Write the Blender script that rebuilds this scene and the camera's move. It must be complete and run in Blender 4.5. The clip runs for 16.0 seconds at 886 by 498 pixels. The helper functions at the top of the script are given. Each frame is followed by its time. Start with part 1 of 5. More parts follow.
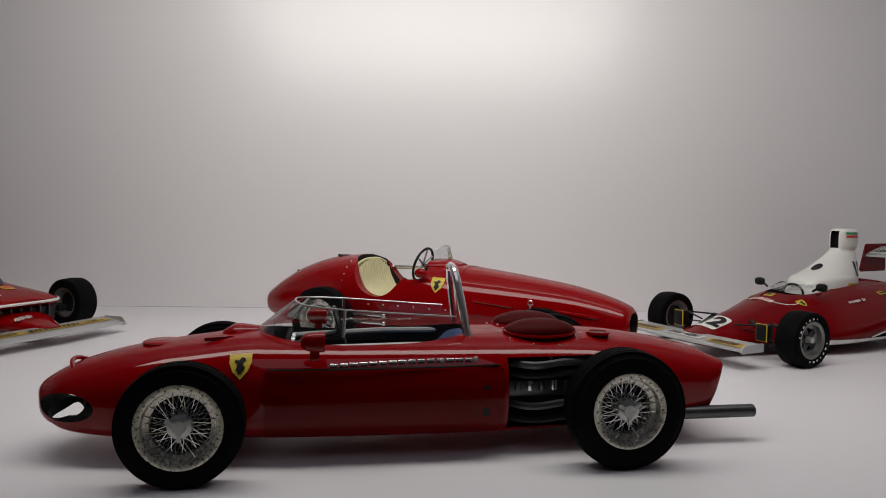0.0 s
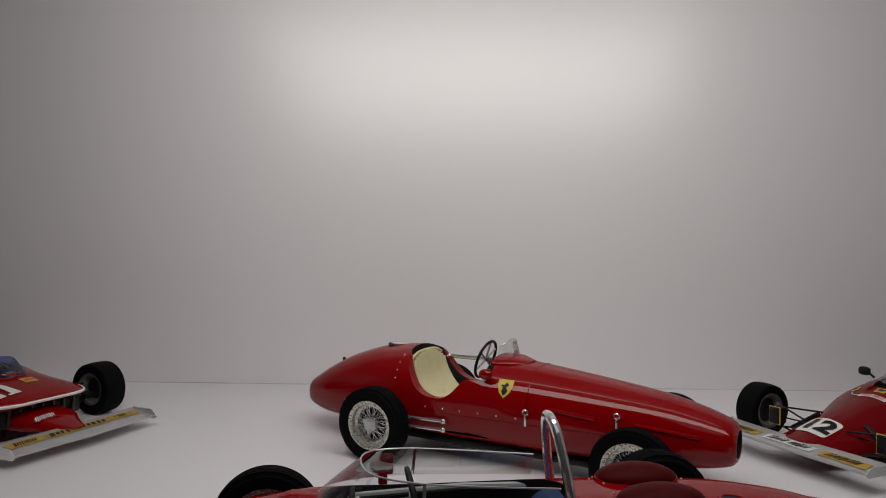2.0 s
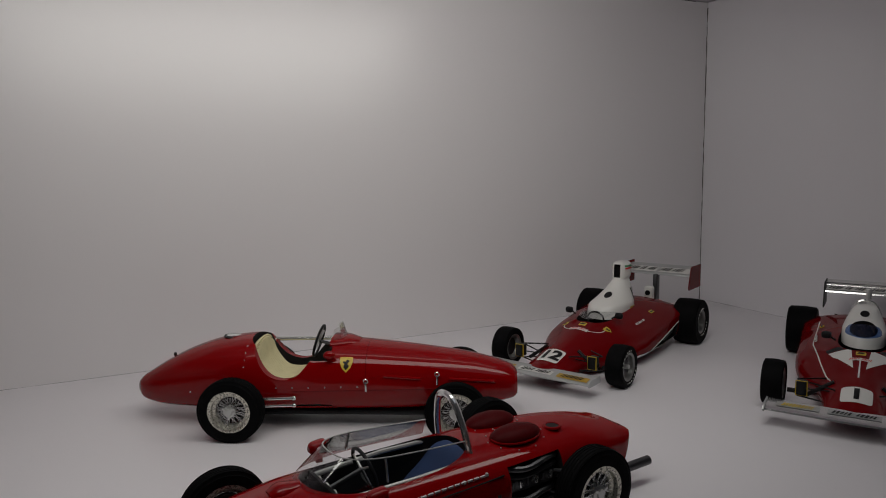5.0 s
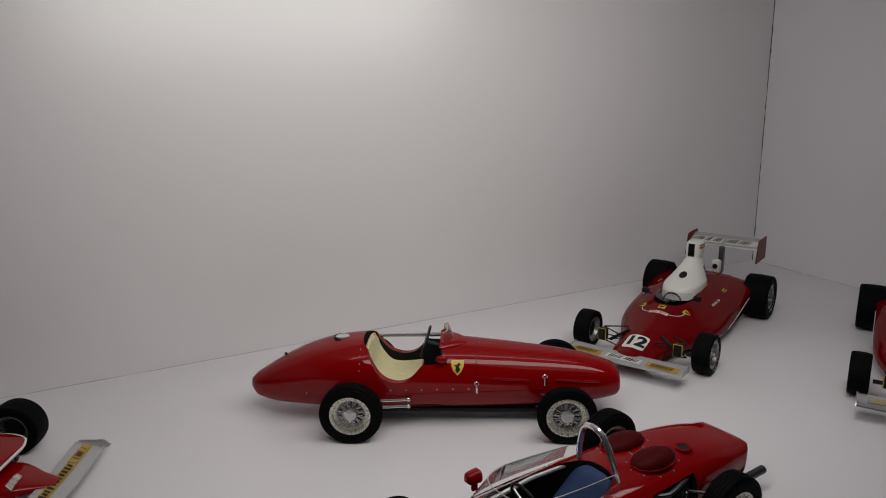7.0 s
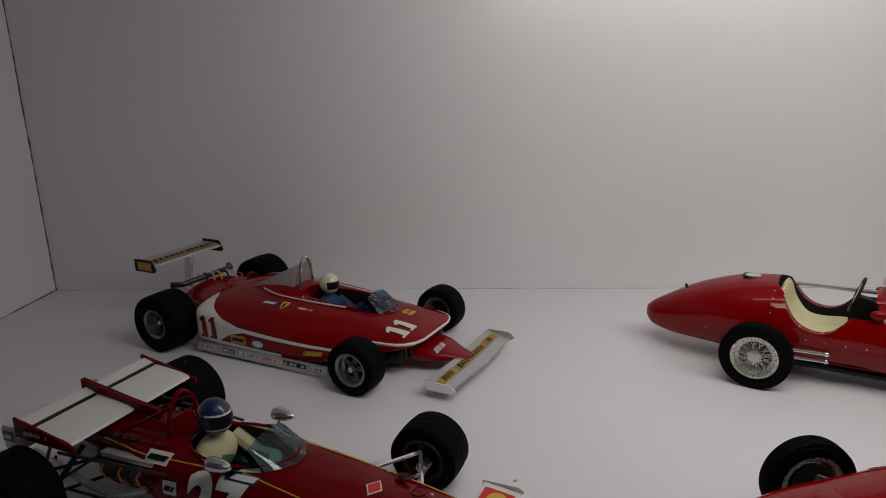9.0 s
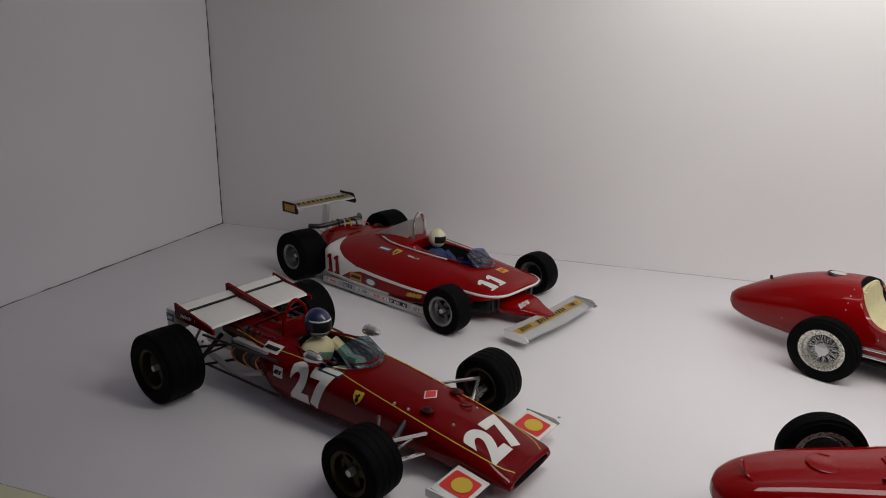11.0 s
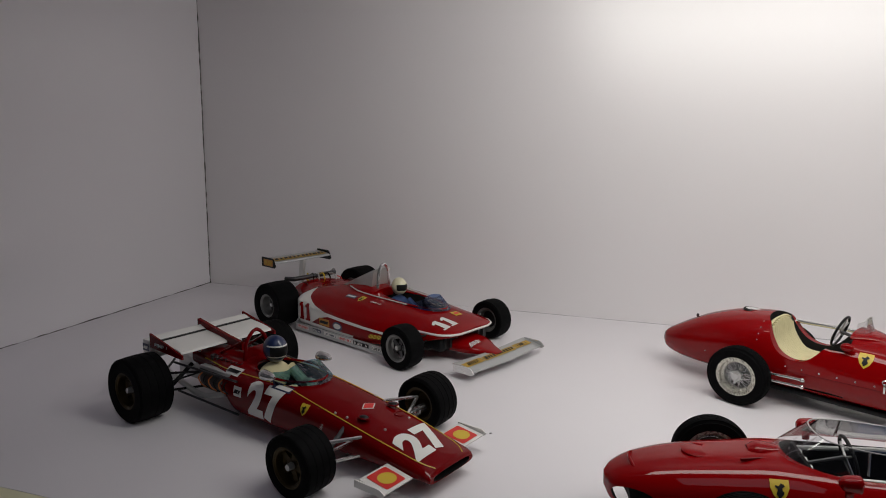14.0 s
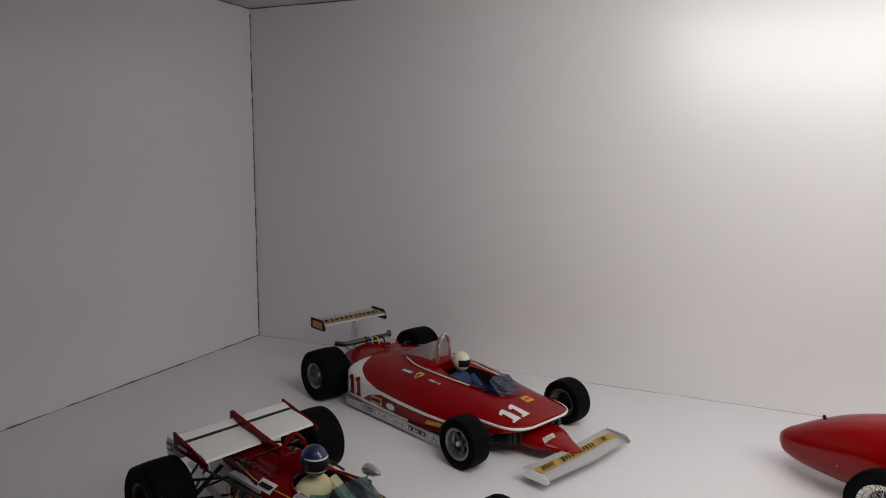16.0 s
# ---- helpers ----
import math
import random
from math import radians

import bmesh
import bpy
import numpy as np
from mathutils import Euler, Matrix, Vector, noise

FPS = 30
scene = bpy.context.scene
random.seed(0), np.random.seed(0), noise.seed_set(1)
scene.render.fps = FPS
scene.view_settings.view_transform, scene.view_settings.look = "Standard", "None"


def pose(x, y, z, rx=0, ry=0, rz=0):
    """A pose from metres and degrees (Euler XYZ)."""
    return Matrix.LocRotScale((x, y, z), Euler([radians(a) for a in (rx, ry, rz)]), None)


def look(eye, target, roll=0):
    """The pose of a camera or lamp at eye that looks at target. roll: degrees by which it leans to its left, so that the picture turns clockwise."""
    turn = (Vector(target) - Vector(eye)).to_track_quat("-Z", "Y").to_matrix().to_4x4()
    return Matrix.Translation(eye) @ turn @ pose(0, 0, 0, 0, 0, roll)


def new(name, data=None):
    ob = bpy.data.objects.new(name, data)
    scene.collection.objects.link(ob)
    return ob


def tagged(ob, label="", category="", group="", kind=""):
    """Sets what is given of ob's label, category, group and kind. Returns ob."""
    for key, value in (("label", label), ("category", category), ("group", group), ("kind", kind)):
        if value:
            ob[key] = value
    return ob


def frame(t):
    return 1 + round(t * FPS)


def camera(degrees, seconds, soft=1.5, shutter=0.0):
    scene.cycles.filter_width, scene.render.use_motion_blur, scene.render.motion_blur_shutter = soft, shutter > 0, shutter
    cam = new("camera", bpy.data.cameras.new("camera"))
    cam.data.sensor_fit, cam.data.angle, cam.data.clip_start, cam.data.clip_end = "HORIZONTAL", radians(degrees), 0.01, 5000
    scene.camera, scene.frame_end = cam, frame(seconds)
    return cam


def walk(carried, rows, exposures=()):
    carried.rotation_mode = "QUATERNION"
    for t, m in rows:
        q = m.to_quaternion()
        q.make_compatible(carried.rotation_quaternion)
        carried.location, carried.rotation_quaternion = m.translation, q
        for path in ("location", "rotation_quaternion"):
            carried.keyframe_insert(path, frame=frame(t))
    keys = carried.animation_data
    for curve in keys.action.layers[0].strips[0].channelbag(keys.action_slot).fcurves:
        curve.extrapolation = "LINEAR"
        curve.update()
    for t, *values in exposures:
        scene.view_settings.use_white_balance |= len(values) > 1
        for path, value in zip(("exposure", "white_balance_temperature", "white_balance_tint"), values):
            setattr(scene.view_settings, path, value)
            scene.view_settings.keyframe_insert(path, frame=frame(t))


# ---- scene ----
cam = camera(65.40, 16.0, 1.0)
PATH = [
    (0, (0.05098, 0.05255, 0.07763), (0.06214, 0.55172, 0.05095), 0.75),
    (0.5, (0.04642, 0.06461, 0.08217), (0.05265, 0.56404, 0.05902), 0.55),
    (1, (0.04331, 0.07902, 0.08968), (0.04435, 0.57860, 0.06906), 0.51),
    (1.5, (0.03883, 0.09546, 0.09813), (0.03450, 0.59524, 0.08376), 0.46),
    (2, (0.03207, 0.09618, 0.10910), (0.02395, 0.59604, 0.10049), 0.54),
    (2.5, (0.02229, 0.09292, 0.11273), (0.00948, 0.59272, 0.10680), 0.83),
    (3, (0.00257, 0.08571, 0.11942), (0.01573, 0.58551, 0.11469), 0.79),
    (3.5, (0.00205, 0.06125, 0.14408), (0.10356, 0.55065, 0.13075), 0.31),
    (4, (-0.01286, 0.05942, 0.15128), (0.16337, 0.52733, 0.14865), -0.21),
    (4.5, (-0.03109, 0.06204, 0.15040), (0.19261, 0.50919, 0.14665), -0.60),
    (5, (-0.05832, 0.04346, 0.15216), (0.15531, 0.49141, 0.09134), -0.92),
    (5.2, (-0.06520, 0.04484, 0.15687), (0.14755, 0.49104, 0.08175), -1.01),
    (7.5, (-0.12132, 0.07496, 0.21142), (0.07763, 0.51606, 0.08554), -2.28),
    (8, (-0.12691, 0.07470, 0.18825), (-0.04553, 0.55485, 0.07519), -1.96),
    (8.5, (-0.13616, 0.07296, 0.18110), (-0.11301, 0.55680, 0.05713), -1.75),
    (9, (-0.14130, 0.07298, 0.17464), (-0.18497, 0.55408, 0.04566), -1.84),
    (9.5, (-0.13388, 0.05607, 0.17238), (-0.23243, 0.51952, 0.01267), -2.04),
    (9.7, (-0.12961, 0.05222, 0.17607), (-0.23930, 0.51021, 0.00810), -1.58),
    (11.8, (-0.07663, -0.00275, 0.17521), (-0.23331, 0.45867, 0.06321), 1.60),
    (12, (-0.07019, -0.01351, 0.17071), (-0.22804, 0.44910, 0.06547), 1.64),
    (12.5, (-0.05348, -0.03630, 0.16080), (-0.20944, 0.42990, 0.06951), 0.98),
    (13, (-0.04658, -0.04341, 0.15571), (-0.18771, 0.42790, 0.06656), 0.83),
    (13.5, (-0.04032, -0.03591, 0.15807), (-0.18483, 0.43451, 0.06964), 0.68),
    (14, (-0.04922, -0.00944, 0.16256), (-0.20679, 0.45768, 0.07905), 0.55),
    (14.5, (-0.05757, 0.00641, 0.16697), (-0.23221, 0.46838, 0.08897), 0.57),
    (15, (-0.06713, 0.02593, 0.17426), (-0.25300, 0.48344, 0.09591), 0.50),
    (15.5, (-0.07235, 0.04118, 0.18355), (-0.26916, 0.49425, 0.10615), 0.50),
    (16, (-0.07839, 0.05546, 0.18822), (-0.27747, 0.50841, 0.11614), 0.60),
]
walk(cam, [(t, look(eye, target, roll)) for t, eye, target, roll in PATH], [(0.0, -0.09), (1.0, -0.14), (1.5, -0.10), (2.0, -0.45), (3.0, -0.58), (4.0, -0.74), (5.0, -0.84), (6.0, -0.68), (7.5, -0.50), (9.0, -0.44), (9.5, -0.14), (11.0, 0.02), (12.5, 0.10), (14.0, 0.03), (16.0, 0.08)])

# ---- light: the cabinet's lamp under its top board, added back-wall fill and dim room fill ----
S = 1 / 18  # the models are built in full-size metres and brought to 1:18
world = bpy.data.worlds.new("world")
scene.world = world
world.use_nodes = True
world.node_tree.nodes["Background"].inputs[0].default_value = (0.80, 0.84, 1.0, 1)
world.node_tree.nodes["Background"].inputs[1].default_value = 0.02


def area(name, place, target, sx, sy, watts, colour, spread=180):
    data = bpy.data.lights.new(name, "AREA")
    data.shape, data.size, data.size_y = "RECTANGLE", sx, sy
    data.energy, data.color, data.spread = watts, colour, radians(spread)
    ob = new(name, data)
    ob.matrix_world = look(place, target)
    return ob


area("cabinet_lamp", (0.062, 0.278, 0.277), (0.062, 0.278 + 1.0, 0.277 - 1.0), 0.44, 0.08, 0.76, (1.0, 0.99, 0.93))
# Unseen wash lamp, added to brighten the upper back panel.
area("wall_wash_fill", (0.05, 0.38, 0.305), (0.05, 0.60, 0.240), 0.44, 0.04, 0.26, (1.0, 0.99, 0.92), 170)
# Unseen fill added in front of the shelf to lift its edge and near floor.
area("room_fill", (0.15, -0.6, 1.5), (-0.10, 0.25, 0.0), 0.9, 0.9, 1.8, (0.86, 0.88, 1.0))


# ---- materials ----
def material(name, colour, rough=0.5, metal=0.0, coat=0.0, vary=0.06, scale=60.0, bump=0.0, grain=900.0, spec=0.5):
    """Base colour with cloudy variation at one scale, fine roughness grain and relief at another."""
    m = bpy.data.materials.new(name)
    m.use_nodes = True
    n, l = m.node_tree.nodes, m.node_tree.links
    b = n["Principled BSDF"]
    b.inputs["Metallic"].default_value = metal
    b.inputs["Coat Weight"].default_value = coat
    b.inputs["Coat Roughness"].default_value = 0.025
    b.inputs["Specular IOR Level"].default_value = spec
    where = n.new("ShaderNodeTexCoord")
    big = n.new("ShaderNodeTexNoise")
    big.inputs["Scale"].default_value, big.inputs["Detail"].default_value = scale, 4
    l.new(where.outputs["Object"], big.inputs["Vector"])
    mix = n.new("ShaderNodeMix")
    mix.data_type = "RGBA"
    mix.inputs[6].default_value = (*[c * (1 - vary) for c in colour], 1)
    mix.inputs[7].default_value = (*[min(1, c * (1 + vary)) for c in colour], 1)
    l.new(big.outputs["Fac"], mix.inputs[0])
    l.new(mix.outputs[2], b.inputs["Base Color"])
    fine = n.new("ShaderNodeTexNoise")
    fine.inputs["Scale"].default_value, fine.inputs["Detail"].default_value = grain, 3
    l.new(where.outputs["Object"], fine.inputs["Vector"])
    span = n.new("ShaderNodeMapRange")
    span.inputs[3].default_value, span.inputs[4].default_value = max(0.02, rough * 0.8), min(1, rough * 1.2)
    l.new(fine.outputs["Fac"], span.inputs[0])
    l.new(span.outputs[0], b.inputs["Roughness"])
    if bump:
        lift = n.new("ShaderNodeBump")
        lift.inputs["Strength"].default_value, lift.inputs["Distance"].default_value = bump, 0.0004
        l.new(fine.outputs["Fac"], lift.inputs["Height"])
        l.new(lift.outputs[0], b.inputs["Normal"])
    return m


def clear(name, colour, alpha=0.25, rough=0.03):
    """Thin clear or tinted plastic: mostly see-through, with a glossy skin."""
    m = bpy.data.materials.new(name)
    m.use_nodes = True
    n, l = m.node_tree.nodes, m.node_tree.links
    n.remove(n["Principled BSDF"])
    out = n["Material Output"]
    see = n.new("ShaderNodeBsdfTransparent")
    see.inputs[0].default_value = (*colour, 1)
    gloss = n.new("ShaderNodeBsdfGlossy")
    gloss.inputs["Roughness"].default_value = rough
    fres = n.new("ShaderNodeFresnel")
    fres.inputs[0].default_value = 1.49
    add = n.new("ShaderNodeMath")
    add.operation = "ADD"
    add.inputs[1].default_value = alpha * 0.1
    l.new(fres.outputs[0], add.inputs[0])
    mix = n.new("ShaderNodeMixShader")
    l.new(add.outputs[0], mix.inputs[0])
    l.new(see.outputs[0], mix.inputs[1])
    l.new(gloss.outputs[0], mix.inputs[2])
    l.new(mix.outputs[0], out.inputs[0])
    return m


WALL = material("white_laminate", (0.755, 0.729, 0.745), 0.34, vary=0.015, scale=9, bump=0.02, grain=500, spec=0.75)
WALL.node_tree.nodes["Principled BSDF"].inputs["Coat Weight"].default_value = 0.30
WALL.node_tree.nodes["Principled BSDF"].inputs["Coat Roughness"].default_value = 0.27
SIDE = material("white_gloss_laminate", (0.79, 0.77, 0.80), 0.13, vary=0.015, scale=8, bump=0.02, grain=400)
FLOOR = material("white_shelf_laminate", (0.775, 0.752, 0.78), 0.42, vary=0.02, scale=14, bump=0.06, grain=900)
# The white underside's grey-purple shade is put into this base colour.
CEIL = material("shaded_top_board", (0.62, 0.57, 0.63), 0.35, vary=0.02, scale=9, bump=0.03)
EDGE = material("cream_board_edge", (0.82, 0.79, 0.54), 0.55, vary=0.10, scale=40, bump=0.2, grain=300)
# Brown carries the shade on the cream board's front face.
BROWN = material("shaded_board_front", (0.56, 0.47, 0.34), 0.7, vary=0.45, scale=55, bump=0.4, grain=260)
PALESEAM = material("grey_joint", (0.36, 0.35, 0.36), 0.8, vary=0.4, scale=200)
SEAM = material("dark_joint", (0.10, 0.09, 0.09), 0.8, vary=0.4, scale=200)
ROOM = material("dim_room_paint", (0.30, 0.30, 0.33), 0.8, vary=0.05, scale=3)
RED = material("gloss_red_paint", (0.22, 0.001, 0.002), 0.42, coat=0.62, vary=0.05, scale=30, spec=0.0)
DARKRED = material("deep_red_paint", (0.145, 0.001, 0.0022), 0.42, coat=0.48, vary=0.06, scale=30, spec=0.0)
MESHRED = material("dark_red_mesh", (0.06, 0.0015, 0.0025), 0.5, vary=0.3, scale=400, bump=0.2, grain=2500, spec=0.06)
RIM = material("light_satin_rim", (0.56, 0.54, 0.47), 0.28, metal=0.7, vary=0.1)
DISH = material("grey_cast_rim", (0.24, 0.24, 0.235), 0.3, metal=0.7, vary=0.12)
HELMET = material("cream_helmet_paint", (0.72, 0.68, 0.48), 0.3, coat=0.5, vary=0.04)
RUBBER = material("black_rubber", (0.0035, 0.0035, 0.004), 0.66, vary=0.35, scale=120, bump=0.35, grain=1500, spec=0.05)
BLACK = material("black_plastic", (0.008, 0.008, 0.009), 0.45, vary=0.2, spec=0.25)
TUB = material("matt_near_black", (0.012, 0.011, 0.011), 0.75, vary=0.3, spec=0.15)
CHROME = material("polished_metal", (0.75, 0.75, 0.74), 0.16, metal=0.88)
ALU = material("satin_metal", (0.58, 0.58, 0.57), 0.34, metal=0.6, vary=0.14)
GUN = material("dark_engine_metal", (0.10, 0.10, 0.105), 0.4, metal=0.9, vary=0.3)
GOLD = material("bronze_rim", (0.055, 0.037, 0.013), 0.42, metal=0.7)
SILVER = material("silver_wing_paint", (0.46, 0.47, 0.47), 0.34, metal=0.5, coat=0.3)
WHITE = material("white_paint", (0.74, 0.73, 0.70), 0.35, coat=0.4, vary=0.03)
CREAM = material("cream_cloth", (0.62, 0.56, 0.34), 0.85, vary=0.12, scale=200, bump=0.5, grain=1200)
OCHRE = material("ochre_decal", (0.44, 0.27, 0.03), 0.4, vary=0.08)
YELLOW = material("yellow_decal", (0.60, 0.42, 0.03), 0.4, vary=0.04)
ORANGE = material("orange_decal", (0.55, 0.24, 0.03), 0.4, vary=0.04)
REDDECAL = material("scarlet_decal", (0.60, 0.02, 0.015), 0.4, vary=0.04)
BLUE = material("blue_paint", (0.008, 0.02, 0.075), 0.35, coat=0.5, vary=0.1)
DENIM = material("blue_overall_cloth", (0.02, 0.045, 0.13), 0.8, vary=0.2, scale=200, bump=0.4)
GREEN = material("green_decal", (0.02, 0.25, 0.08), 0.4)
COPPER = material("orange_wire", (0.55, 0.16, 0.03), 0.5)
SKIN = material("painted_face_plastic", (0.50, 0.30, 0.20), 0.6)
GLASS = clear("clear_acrylic", (0.90, 0.92, 0.92), 0.7)
SMOKE = clear("blue_tinted_acrylic", (0.20, 0.44, 0.56), 0.6)
DEEPBLUE = clear("dark_blue_acrylic", (0.12, 0.24, 0.58), 0.8)
REDGLASS = clear("dark_red_acrylic", (0.45, 0.02, 0.03), 0.3, 0.2)


# ---- mesh tools (all in full-size metres) ----
def box(bm, x, y, z, sx, sy, sz, m=None, mat=0):
    """A box of that size about (x, y, z), turned by the matrix m."""
    r = bmesh.ops.create_cube(bm, size=1.0)
    t = Matrix.Translation((x, y, z)) @ (m or Matrix()) @ Matrix.Diagonal((sx, sy, sz, 1))
    bmesh.ops.transform(bm, matrix=t, verts=r["verts"])
    for f in {f for v in r["verts"] for f in v.link_faces}:
        f.material_index = mat
    return bm


def boxed(*a, bevel=0.0, **k):
    bm = box(bmesh.new(), *a, **k)
    if bevel:
        bmesh.ops.bevel(bm, geom=bm.edges[:], offset=bevel, segments=2, profile=0.5, affect="EDGES")
    return bm


def tube(bm, points, r, sides=8, closed=False, mat=0, taper=None):
    """A round tube along points."""
    pts = [Vector(p) for p in points]
    rings, n = [], len(pts)
    up = None
    for i, p in enumerate(pts):
        a, b = pts[(i - 1) % n if closed else max(i - 1, 0)], pts[(i + 1) % n if closed else min(i + 1, n - 1)]
        d = (b - a).normalized()
        if up is None:
            up = d.orthogonal().normalized()
        up = (up - d * up.dot(d)).normalized()
        side = d.cross(up)
        rr = r if taper is None else r * taper[i]
        rings.append([bm.verts.new(p + rr * (up * math.cos(k * 2 * math.pi / sides) + side * math.sin(k * 2 * math.pi / sides))) for k in range(sides)])
    for i in range(n if closed else n - 1):
        a, b = rings[i], rings[(i + 1) % n]
        for k in range(sides):
            f = bm.faces.new((a[k], a[(k + 1) % sides], b[(k + 1) % sides], b[k]))
            f.material_index = mat
    if not closed:
        for ring, flip in ((rings[0], True), (rings[-1], False)):
            f = bm.faces.new(ring[::-1] if flip else ring)
            f.material_index = mat
    return bm


def tubed(points, r, sides=8, closed=False):
    bm = tube(bmesh.new(), points, r, sides, closed)
    bmesh.ops.recalc_face_normals(bm, faces=bm.faces[:])
    return bm


def curve(points, steps=8):
    """Points of a smooth line through the given ones."""
    p = [Vector(q) for q in points]
    p = [2 * p[0] - p[1], *p, 2 * p[-1] - p[-2]]
    out = []
    for i in range(1, len(p) - 2):
        for k in range(steps):
            t = k / steps
            out.append(0.5 * (2 * p[i] + (p[i + 1] - p[i - 1]) * t + (2 * p[i - 1] - 5 * p[i] + 4 * p[i + 1] - p[i + 2]) * t * t + (3 * p[i] - p[i - 1] - 3 * p[i + 1] + p[i + 2]) * t ** 3))
    return [*out, p[-2]]


def blend(rows, steps):
    """Rows of numbers, made denser by a smooth line through each column that never overshoots."""
    rows = np.array(rows, float)
    slope = np.diff(rows, axis=0)
    tang = np.zeros_like(rows)
    tang[0], tang[-1] = slope[0], slope[-1]
    for i in range(1, len(rows) - 1):
        same = slope[i - 1] * slope[i] > 0
        tang[i] = np.where(same, 2 * slope[i - 1] * slope[i] / np.where(same, slope[i - 1] + slope[i], 1), 0)
    tang[:, 0] = np.gradient(rows[:, 0])
    out = []
    for i in range(len(rows) - 1):
        for k in range(steps):
            t = k / steps
            out.append(rows[i] * (1 + 2 * t) * (1 - t) ** 2 + tang[i] * t * (1 - t) ** 2 + rows[i + 1] * t * t * (3 - 2 * t) + tang[i + 1] * t * t * (t - 1))
    return [*out, rows[-1]]


def loft(stations, top=2.5, low=3.0, n=44, steps=5, along="x", mat=0):
    """A closed body through stations (place, half width, bottom, top, height of the widest line); along z: (height, centre x, half length, half width)."""
    bm, rings = bmesh.new(), []
    for row in blend(stations, steps):
        ring = []
        for k in range(n):
            a = 2 * math.pi * (k + 0.5) / n
            c, s = math.cos(a), math.sin(a)
            if along == "x":
                x, w, zb, zt, zm = row[:5]
                e = top if s > 0 else low
                ring.append(bm.verts.new((x, w * math.copysign(abs(c) ** (2 / e), c), zm + ((zt - zm) if s > 0 else (zm - zb)) * math.copysign(abs(s) ** (2 / e), s))))
            else:
                z, cx, lx, wy = row[:4]
                ring.append(bm.verts.new((cx + lx * math.copysign(abs(c) ** (2 / top), c), wy * math.copysign(abs(s) ** (2 / top), s), z)))
        rings.append(ring)
    for a, b in zip(rings, rings[1:]):
        for k in range(n):
            bm.faces.new((a[k], a[(k + 1) % n], b[(k + 1) % n], b[k])).material_index = mat
    for ring in (rings[0], rings[-1]):
        mid = bm.verts.new(sum((v.co for v in ring), Vector()) / n)
        for k in range(n):
            bm.faces.new((ring[k], ring[(k + 1) % n], mid)).material_index = mat
    bmesh.ops.recalc_face_normals(bm, faces=bm.faces[:])
    return bm


def ball(x, y, z, rx, ry, rz, mat=0, u=24, v=14, bm=None):
    bm = bm or bmesh.new()
    r = bmesh.ops.create_uvsphere(bm, u_segments=u, v_segments=v, radius=1.0)
    bmesh.ops.transform(bm, matrix=Matrix.Translation((x, y, z)) @ Matrix.Diagonal((rx, ry, rz, 1)), verts=r["verts"])
    for f in {f for w in r["verts"] for f in w.link_faces}:
        f.material_index = mat
    return bm


def prism(outline, z0, z1, axis="z", mat=0, bm=None):
    """An outline of (a, b) drawn out from z0 to z1 along the axis: z (x, y), y (x, z) or x (y, z)."""
    bm = bm or bmesh.new()
    put = {"z": lambda a, b, c: (a, b, c), "y": lambda a, b, c: (a, c, b), "x": lambda a, b, c: (c, a, b)}[axis]
    lo = [bm.verts.new(put(a, b, z0)) for a, b in outline]
    hi = [bm.verts.new(put(a, b, z1)) for a, b in outline]
    n = len(lo)
    made = [bm.faces.new(lo[::-1]), bm.faces.new(hi)] + [bm.faces.new((lo[k], lo[(k + 1) % n], hi[(k + 1) % n], hi[k])) for k in range(n)]
    for f in made:
        f.material_index = mat
    bmesh.ops.recalc_face_normals(bm, faces=made)
    return bm


def oval(cx, cy, rx, ry, n=32, e=2.0):
    out = []
    for k in range(n):
        a = 2 * math.pi * k / n
        c, s = math.cos(a), math.sin(a)
        out.append((cx + rx * math.copysign(abs(c) ** (2 / e), c), cy + ry * math.copysign(abs(s) ** (2 / e), s)))
    return out


def lathe(profile, n=40, mat=0, bm=None):
    """A closed profile of (radius, y) turned about the y axis."""
    bm = bm or bmesh.new()
    rings = [[bm.verts.new((r * math.cos(2 * math.pi * k / n), y, r * math.sin(2 * math.pi * k / n))) for k in range(n)] for r, y in profile]
    for a, b in zip(rings, rings[1:] + rings[:1]):
        for k in range(n):
            bm.faces.new((a[k], a[(k + 1) % n], b[(k + 1) % n], b[k])).material_index = mat
    bmesh.ops.recalc_face_normals(bm, faces=bm.faces[:])
    return bm


def cut(bm, *cutters):
    """The body with the cutters taken out; faces of a cutter keep its material index."""
    for c in cutters:
        a, b = bpy.data.meshes.new("a"), bpy.data.meshes.new("b")
        bm.to_mesh(a)
        c.to_mesh(b)
        for me in (a, b):
            for k in range(4):
                me.materials.append(None)
        oa, ob = new("a", a), new("b", b)
        mod = oa.modifiers.new("cut", "BOOLEAN")
        mod.operation, mod.object, mod.solver = "DIFFERENCE", ob, "EXACT"
        bpy.context.view_layer.update()
        done = oa.evaluated_get(bpy.context.evaluated_depsgraph_get()).to_mesh()
        bm.clear()
        bm.from_mesh(done)
        c.free()
        for o, me in ((oa, a), (ob, b)):
            bpy.data.objects.remove(o)
            bpy.data.meshes.remove(me)
    return bm


